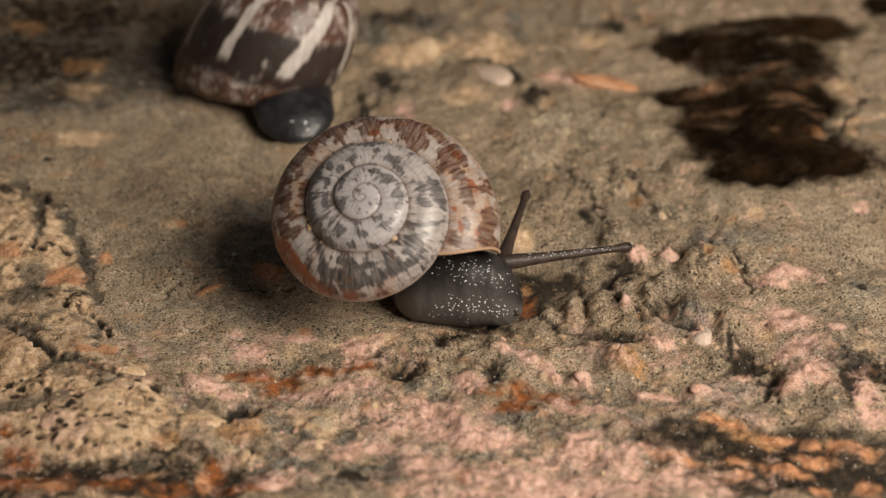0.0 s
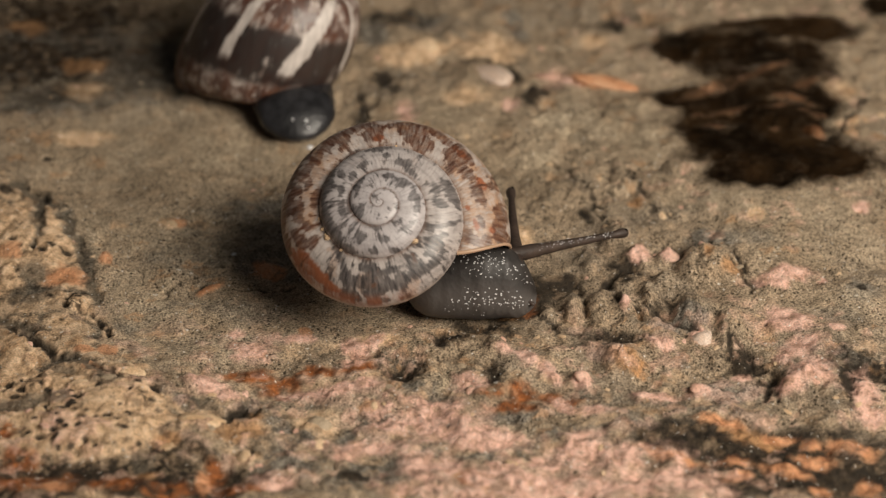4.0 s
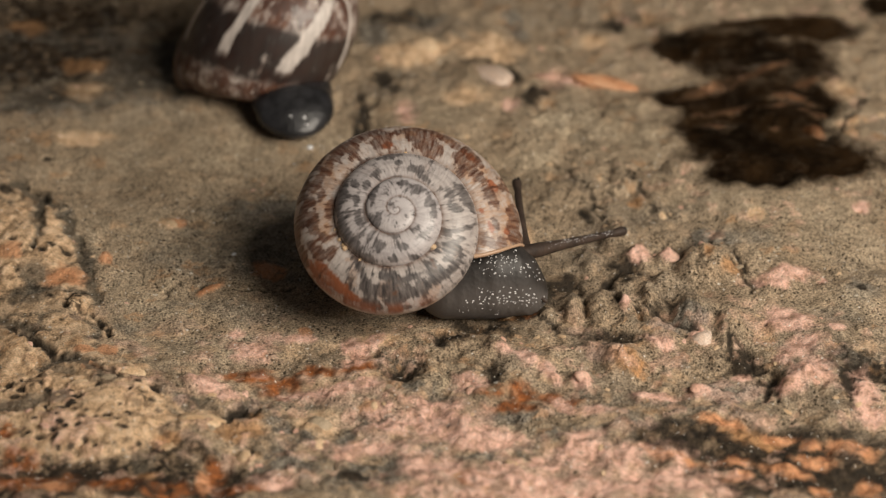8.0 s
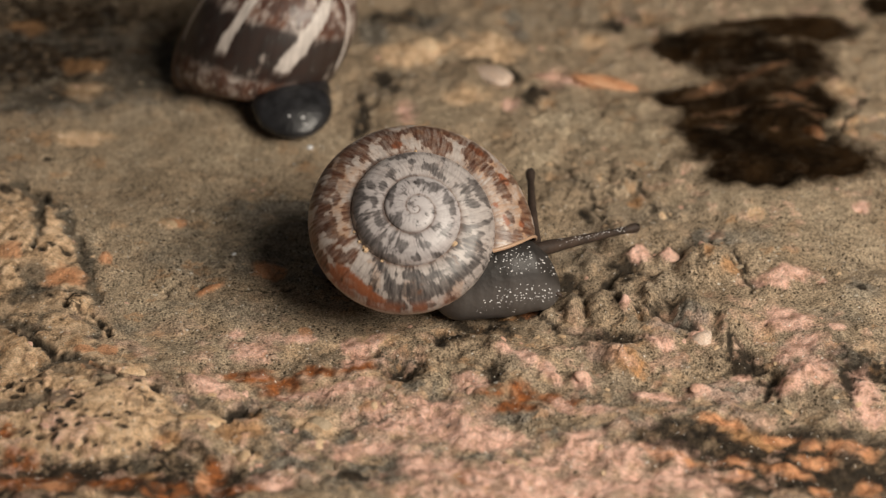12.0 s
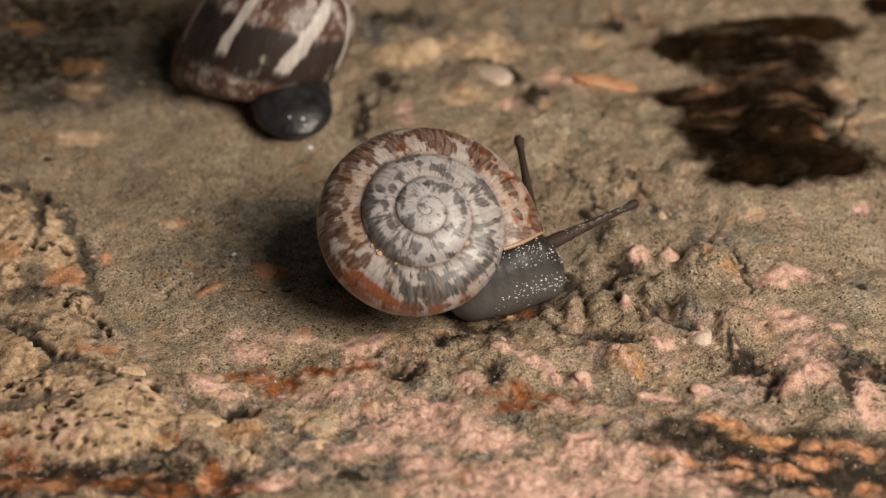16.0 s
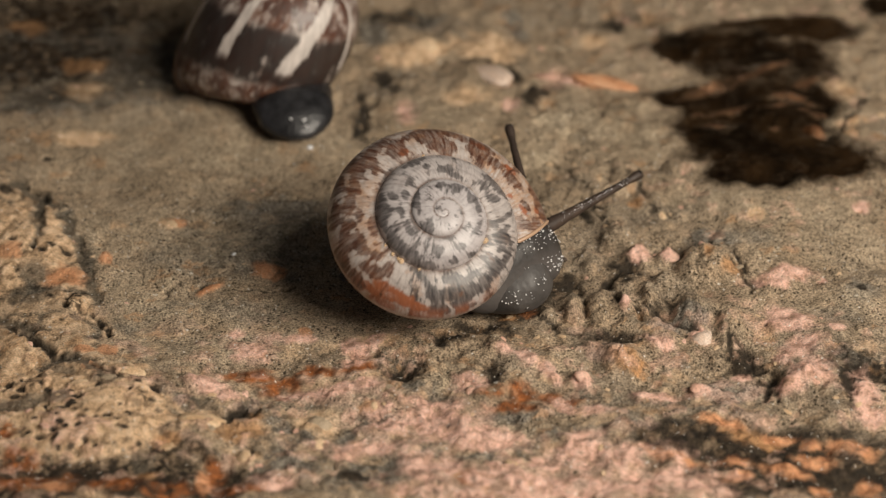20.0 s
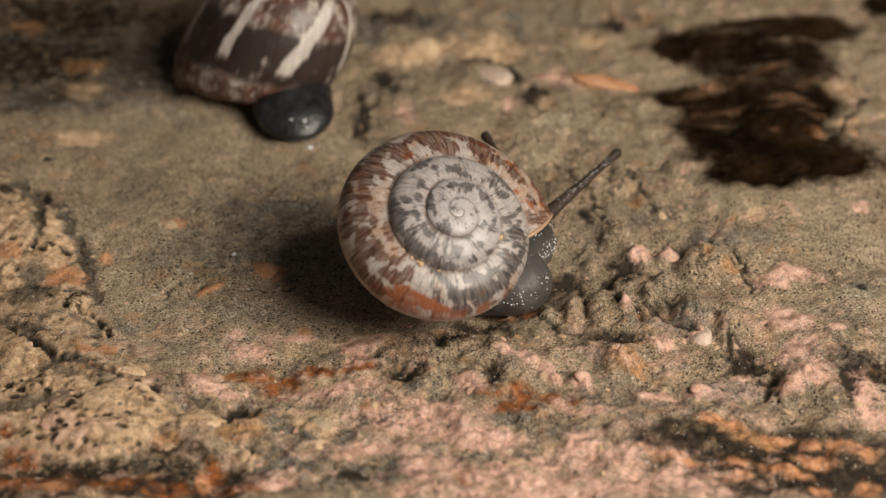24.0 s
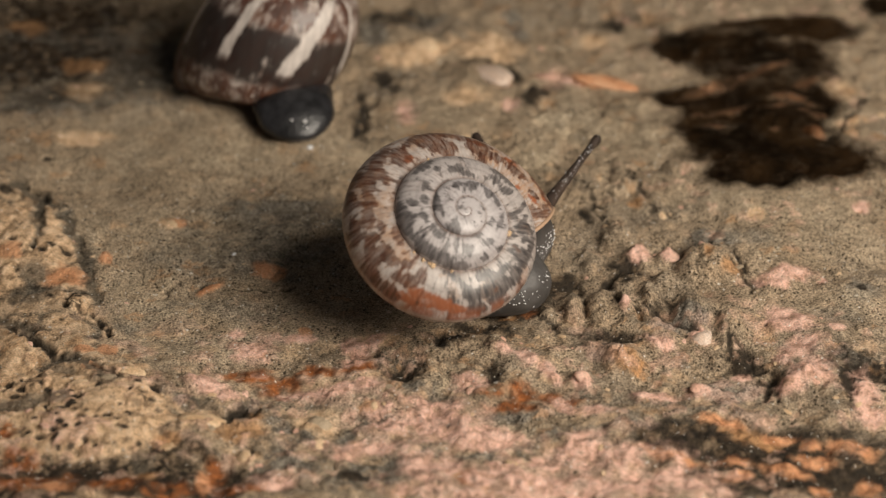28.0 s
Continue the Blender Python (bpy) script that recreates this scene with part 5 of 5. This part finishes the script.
def build_droplet(x, y, r):
    """A bead of slime on the rock."""
    bm = bmesh.new()
    bmesh.ops.create_icosphere(bm, subdivisions=3, radius=1.0)
    for v in bm.verts:
        v.co.z = max(v.co.z, -0.25) * 0.6
        v.co.x *= 1 + 0.15 * noise.noise(v.co * 2)
    for f in bm.faces:
        f.smooth = True
    me = bpy.data.meshes.new("slime_droplet")
    bm.to_mesh(me)
    bm.free()
    # the white colour stands in for the droplet's glint
    me.materials.append(GLINT_WHITE)
    ob = tagged(new("slime_droplet", me), "tiny wet whitish slime droplet on the rock", "droplet")
    ob.matrix_basis = pose(x / 1000, y / 1000, height_at(x, y) / 1000) @ Matrix.Diagonal((r, r, r, 1))
    return ob


def motions():
    walk(big, [
        (0, pose(-0.00871, -0.01401, 0.00000, 0.00, -0.00, 0.00)),
        (1, pose(-0.00826, -0.01407, 0.00000, 0.00, -0.00, 0.00)),
        (2, pose(-0.00780, -0.01423, 0.00000, 0.00, -0.00, 0.00)),
        (3.5, pose(-0.00708, -0.01437, 0.00000, 0.00, -0.00, 0.00)),
        (5.5, pose(-0.00603, -0.01450, 0.00000, 0.00, -0.00, 0.00)),
        (7, pose(-0.00546, -0.01473, 0.00000, 0.00, -0.00, 0.00)),
        (8, pose(-0.00506, -0.01492, 0.00000, 0.00, -0.00, 0.00)),
        (9, pose(-0.00463, -0.01485, 0.00000, 0.00, -0.00, 0.00)),
        (10, pose(-0.00416, -0.01484, 0.00000, 0.00, -0.00, 0.00)),
        (11, pose(-0.00360, -0.01471, 0.00000, 0.00, -0.00, 0.00)),
        (12.5, pose(-0.00282, -0.01493, 0.00000, 0.00, -0.00, 0.00)),
        (14.5, pose(-0.00219, -0.01503, 0.00000, 0.00, -0.00, 0.00)),
        (16, pose(-0.00182, -0.01493, 0.00000, 0.00, -0.00, 0.00)),
        (17, pose(-0.00125, -0.01509, 0.00000, 0.00, -0.00, 0.00)),
        (18, pose(-0.00099, -0.01513, 0.00000, 0.00, -0.00, 0.00)),
        (19, pose(-0.00067, -0.01508, 0.00000, 0.00, -0.00, 0.00)),
        (20, pose(-0.00001, -0.01508, 0.00000, 0.00, -0.00, 0.00)),
        (21.5, pose(0.00082, -0.01516, 0.00000, 0.00, -0.00, 0.00)),
        (23.5, pose(0.00140, -0.01505, 0.00000, 0.00, -0.00, 0.00)),
        (24.5, pose(0.00167, -0.01518, 0.00000, 0.00, -0.00, 0.00)),
        (25.5, pose(0.00192, -0.01518, 0.00000, 0.00, -0.00, 0.00)),
        (27, pose(0.00210, -0.01508, 0.00000, 0.00, -0.00, 0.00)),
        (28, pose(0.00233, -0.01507, 0.00000, 0.00, -0.00, 0.00))])
    walk(big_shell, [
        (0, pose(0.00034, -0.00146, 0.01764, -34.25, 0.45, 166.07)),
        (1, pose(0.00027, -0.00116, 0.01738, -34.16, 0.03, 167.94)),
        (2, pose(0.00028, -0.00083, 0.01703, -34.02, 0.00, 170.63)),
        (3, pose(0.00027, -0.00058, 0.01675, -34.02, -0.42, 173.33)),
        (3.5, pose(0.00025, -0.00046, 0.01661, -34.05, -0.53, 174.30)),
        (5.5, pose(0.00030, -0.00005, 0.01614, -34.53, -0.94, 175.67)),
        (6, pose(0.00034, 0.00009, 0.01604, -34.66, -0.95, 176.13)),
        (7, pose(0.00021, 0.00020, 0.01568, -34.83, -0.66, 177.68)),
        (8, pose(0.00022, 0.00034, 0.01537, -34.89, -0.44, 179.69)),
        (9, pose(0.00023, 0.00037, 0.01536, -35.00, -0.62, -178.70)),
        (10, pose(0.00020, 0.00046, 0.01541, -34.86, -1.02, -177.35)),
        (11, pose(0.00019, 0.00043, 0.01555, -34.88, -1.28, -175.75)),
        (12, pose(0.00027, 0.00041, 0.01540, -34.94, -1.04, -173.55)),
        (12.5, pose(0.00017, 0.00041, 0.01531, -34.81, -0.96, -172.65)),
        (14.5, pose(0.00017, 0.00040, 0.01523, -34.56, -0.65, -170.35)),
        (15, pose(0.00016, 0.00034, 0.01519, -34.56, -0.70, -169.89)),
        (16, pose(0.00025, 0.00038, 0.01533, -34.63, -1.02, -169.07)),
        (17, pose(0.00015, 0.00044, 0.01518, -34.56, -0.49, -166.92)),
        (18, pose(0.00015, 0.00037, 0.01508, -34.77, -0.13, -164.54)),
        (19, pose(0.00019, 0.00030, 0.01521, -35.19, 0.01, -162.09)),
        (20, pose(0.00018, 0.00012, 0.01532, -35.44, 0.22, -159.05)),
        (21, pose(0.00028, -0.00016, 0.01541, -35.34, 0.38, -155.96)),
        (21.5, pose(0.00018, -0.00032, 0.01555, -35.31, 0.33, -154.79)),
        (26, pose(0.00024, -0.00228, 0.01711, -34.50, 0.08, -149.18)),
        (28, pose(0.00018, -0.00279, 0.01753, -33.22, 1.08, -146.12))])
    walk(big_body, [
        (0, pose(0.01223, 0.00543, 0.00000, 0.00, -0.00, -4.00)),
        (1, pose(0.01216, 0.00546, 0.00000, 0.00, -0.00, -3.14)),
        (2, pose(0.01209, 0.00559, 0.00000, 0.00, -0.00, -2.29)),
        (3.5, pose(0.01194, 0.00568, 0.00000, 0.00, -0.00, -1.00)),
        (5.5, pose(0.01191, 0.00558, 0.00000, 0.00, -0.00, 0.78)),
        (7, pose(0.01211, 0.00564, 0.00000, 0.00, -0.00, 2.11)),
        (8, pose(0.01222, 0.00571, -0.00000, 0.00, -0.00, 3.00)),
        (9, pose(0.01215, 0.00561, 0.00000, 0.00, -0.00, 4.00)),
        (10, pose(0.01205, 0.00557, 0.00000, 0.00, -0.00, 5.00)),
        (11, pose(0.01185, 0.00540, -0.00000, 0.00, -0.00, 6.00)),
        (12.5, pose(0.01149, 0.00576, 0.00000, 0.00, -0.00, 8.14)),
        (14.5, pose(0.01142, 0.00604, -0.00000, 0.00, -0.00, 11.00)),
        (16, pose(0.01127, 0.00624, 0.00000, 0.00, -0.00, 14.00)),
        (17, pose(0.01085, 0.00661, 0.00000, 0.00, -0.00, 16.00)),
        (18, pose(0.01071, 0.00662, -0.00000, 0.00, -0.00, 18.00)),
        (19, pose(0.01052, 0.00653, 0.00000, 0.00, -0.00, 20.00)),
        (20, pose(0.00998, 0.00650, 0.00000, 0.00, -0.00, 22.00)),
        (21.5, pose(0.00910, 0.00663, 0.00000, 0.00, -0.00, 25.00)),
        (23.5, pose(0.00845, 0.00658, 0.00000, 0.00, -0.00, 29.00)),
        (24.5, pose(0.00812, 0.00675, 0.00000, 0.00, -0.00, 30.11)),
        (25.5, pose(0.00782, 0.00680, 0.00000, 0.00, -0.00, 31.22)),
        (27, pose(0.00756, 0.00676, 0.00000, 0.00, -0.00, 32.89)),
        (28, pose(0.00728, 0.00680, 0.00000, 0.00, -0.00, 34.00))])
    walk(big_tail, [
        (0, pose(-0.00879, 0.01101, 0.00000, 0, 0, -4.0)),
        (3.5, pose(-0.00908, 0.01061, 0.00000, 0, 0, -1.8)),
        (5.5, pose(-0.00937, 0.01030, 0.00000, 0, 0, -0.6)),
        (9, pose(-0.00977, 0.01015, 0.00000, 0, 0, 1.6)),
        (12.5, pose(-0.01133, 0.00998, 0.00000, 0, 0, 3.8)),
        (16, pose(-0.01208, 0.00973, 0.00000, 0, 0, 6.0)),
        (18, pose(-0.01156, 0.00953, 0.00000, 0, 0, 8.7)),
        (20, pose(-0.01119, 0.00908, 0.00000, 0, 0, 11.3)),
        (22, pose(-0.01116, 0.00883, 0.00000, 0, 0, 14.0)),
        (24, pose(-0.01073, 0.00851, 0.00000, 0, 0, 16.7)),
        (28, pose(-0.01013, 0.00807, 0.00000, 0, 0, 22.0))])
    walk(big_head, [
        (0, pose(0.01385, 0.00162, 0.00547, 0.00, -0.00, -6.00)),
        (1, pose(0.01383, 0.00183, 0.00569, 0.00, -0.00, -4.86)),
        (2, pose(0.01386, 0.00218, 0.00595, 0.00, -0.00, -3.71)),
        (3.5, pose(0.01361, 0.00247, 0.00618, 0.00, -0.00, -2.00)),
        (5.5, pose(0.01288, 0.00265, 0.00611, 0.00, -0.00, 0.67)),
        (7, pose(0.01290, 0.00302, 0.00622, 0.00, -0.00, 2.67)),
        (8, pose(0.01283, 0.00328, 0.00625, 0.00, -0.00, 4.00)),
        (9, pose(0.01251, 0.00346, 0.00641, 0.00, -0.00, 5.33)),
        (10, pose(0.01246, 0.00357, 0.00637, 0.00, -0.00, 6.67)),
        (11, pose(0.01241, 0.00352, 0.00630, 0.00, -0.00, 8.00)),
        (12.5, pose(0.01206, 0.00426, 0.00616, 0.00, -0.00, 13.14)),
        (14.5, pose(0.01177, 0.00512, 0.00606, 0.00, -0.00, 20.00)),
        (16, pose(0.01165, 0.00594, 0.00596, 0.00, -0.00, 26.00)),
        (17, pose(0.01109, 0.00686, 0.00609, 0.00, -0.00, 30.00)),
        (18, pose(0.01056, 0.00748, 0.00617, 0.00, -0.00, 34.00)),
        (19, pose(0.01034, 0.00803, 0.00627, 0.00, -0.00, 38.00)),
        (20, pose(0.00966, 0.00860, 0.00634, 0.00, -0.00, 42.00)),
        (21.5, pose(0.00857, 0.00942, 0.00650, 0.00, -0.00, 47.57)),
        (23.5, pose(0.00757, 0.01023, 0.00660, 0.00, -0.00, 55.00)),
        (24.5, pose(0.00719, 0.01083, 0.00677, 0.00, -0.00, 57.67)),
        (25.5, pose(0.00689, 0.01119, 0.00690, 0.00, -0.00, 59.67)),
        (27, pose(0.00679, 0.01131, 0.00684, 0.00, -0.00, 61.67)),
        (28, pose(0.00651, 0.01152, 0.00690, 0.00, -0.00, 63.00))])
    walk(big_near, [
        (0, pose(0.01658, 0.00388, 0.00555, 0.00, 3.72, 17.33)),
        (1, pose(0.01658, 0.00415, 0.00585, 0.00, 7.24, 23.07)),
        (2, pose(0.01657, 0.00451, 0.00614, 0.00, 9.85, 27.64)),
        (3.5, pose(0.01633, 0.00482, 0.00639, 0.00, 10.39, 31.88)),
        (5.5, pose(0.01540, 0.00498, 0.00630, 0.00, 10.83, 36.14)),
        (7, pose(0.01543, 0.00539, 0.00646, 0.00, 17.52, 38.50)),
        (8, pose(0.01533, 0.00561, 0.00644, 0.00, 14.24, 40.50)),
        (9, pose(0.01490, 0.00581, 0.00662, 0.00, 10.50, 39.74)),
        (10, pose(0.01487, 0.00589, 0.00656, 0.00, 8.90, 40.89)),
        (11, pose(0.01479, 0.00582, 0.00645, 0.00, 9.26, 40.38)),
        (12.5, pose(0.01433, 0.00653, 0.00625, 0.00, 14.21, 38.61)),
        (14.5, pose(0.01402, 0.00732, 0.00606, 0.00, 11.25, 42.67)),
        (16, pose(0.01397, 0.00813, 0.00594, 0.00, 6.23, 45.32)),
        (17, pose(0.01342, 0.00908, 0.00613, 0.00, 5.39, 44.94)),
        (18, pose(0.01287, 0.00965, 0.00613, 0.00, -0.50, 43.57)),
        (19, pose(0.01269, 0.01023, 0.00628, 0.00, -0.10, 43.11)),
        (20, pose(0.01192, 0.01083, 0.00639, 0.00, -3.32, 40.90)),
        (21.5, pose(0.01110, 0.01162, 0.00649, 0.00, -1.18, 43.74)),
        (23.5, pose(0.01036, 0.01243, 0.00660, 0.00, -3.33, 50.64)),
        (24.5, pose(0.00992, 0.01304, 0.00679, 0.00, -4.14, 56.02)),
        (25.5, pose(0.00955, 0.01343, 0.00696, 0.00, -1.29, 59.01)),
        (26, pose(0.00949, 0.01339, 0.00682, 0.00, 1.25, 58.68)),
        (27, pose(0.00943, 0.01350, 0.00684, 0.00, -0.64, 60.89)),
        (28, pose(0.00903, 0.01375, 0.00696, 0.00, -4.32, 63.27))])
    walk(big_far, [
        (0, pose(0.01527, 0.00511, 0.00557, 0.00, 3.04, 78.31)),
        (1, pose(0.01512, 0.00527, 0.00572, 0.00, 5.06, 79.39)),
        (2, pose(0.01509, 0.00561, 0.00596, 0.00, 7.02, 83.74)),
        (2.5, pose(0.01497, 0.00572, 0.00606, 0.00, 7.52, 88.10)),
        (3.5, pose(0.01467, 0.00588, 0.00616, 0.00, 6.00, 91.36)),
        (5.5, pose(0.01392, 0.00607, 0.00612, 0.00, 6.00, 89.19)),
        (7, pose(0.01377, 0.00642, 0.00619, 0.00, 5.07, 89.46)),
        (8, pose(0.01361, 0.00671, 0.00626, 0.00, 1.88, 92.16)),
        (9, pose(0.01330, 0.00687, 0.00640, 0.00, 2.13, 93.78)),
        (10, pose(0.01313, 0.00700, 0.00640, 0.00, 1.11, 91.80)),
        (11, pose(0.01301, 0.00698, 0.00637, 0.00, -0.08, 89.19)),
        (12.5, pose(0.01260, 0.00776, 0.00627, 0.00, -2.50, 91.62)),
        (14.5, pose(0.01211, 0.00870, 0.00628, 0.00, -10.66, 94.41)),
        (16, pose(0.01176, 0.00954, 0.00621, 0.00, -18.21, 98.02)),
        (17, pose(0.01108, 0.01043, 0.00630, 0.00, -16.50, 97.67)),
        (18, pose(0.01047, 0.01110, 0.00646, 0.00, -19.84, 101.35)),
        (19, pose(0.01010, 0.01161, 0.00651, 0.00, -17.52, 100.63)),
        (20, pose(0.00939, 0.01217, 0.00657, 0.00, -15.31, 99.94)),
        (21.5, pose(0.00845, 0.01304, 0.00677, 0.00, -9.65, 103.98)),
        (23.5, pose(0.00777, 0.01385, 0.00688, 0.00, -4.59, 109.00)),
        (24.5, pose(0.00734, 0.01445, 0.00706, 0.00, -2.39, 112.09)),
        (25.5, pose(0.00699, 0.01478, 0.00714, 0.00, -1.12, 113.77)),
        (27, pose(0.00675, 0.01494, 0.00715, 0.00, -0.38, 114.08)),
        (28, pose(0.00649, 0.01511, 0.00715, 0.00, 0.10, 114.29))])
    # the other snail only sways a little
    walk(other, [(t, pose(*OTHER) @ pose(dx / 1000, dy / 1000, dz / 1000)) for t, dx, dy, dz in ((0, 0.07, -0.23, -0.33), (2, 0.20, -0.19, -0.27), (3.5, 0.20, -0.11, -0.16), (5.5, 0.20, 0.00, 0.00), (8, 0.00, 0.11, 0.16), (9, -0.13, 0.15, 0.22), (12.5, -0.20, 0.11, 0.16), (14.5, -0.20, 0.11, 0.16), (17, -0.13, 0.00, 0.00), (20, 0.00, -0.04, -0.05), (23.5, 0.00, -0.08, -0.11), (26, 0.13, -0.11, -0.16), (28, 0.07, -0.11, -0.16))])


rock = build_rock()
big, big_shell, big_body, big_head, big_near, big_far, big_tail = build_snail()
other, other_shell, other_body = build_back_snail()
OTHER = (-0.0187, 0.0317, 0.0)
other_shell.matrix_basis = pose(0.00556, 0.00744, 0.01724, -20, 0, 0) @ pose(0, 0, 0, 0, 26, 0) @ pose(0, 0, 0, 0, 0, -10) @ Matrix.Scale(0.762, 4) @ Matrix.Diagonal((1, 1, 2.370, 1))
other_body.matrix_basis = pose(0.0024, -0.0113, 0.0, 0, 0, -80)
build_pebbles(rock)
build_droplet(-15.2, 20.3, 0.0004)
# a plain white speck, drawn with the droplet's mesh
build_droplet(-22.8, -1.3, 0.0003)
motions()
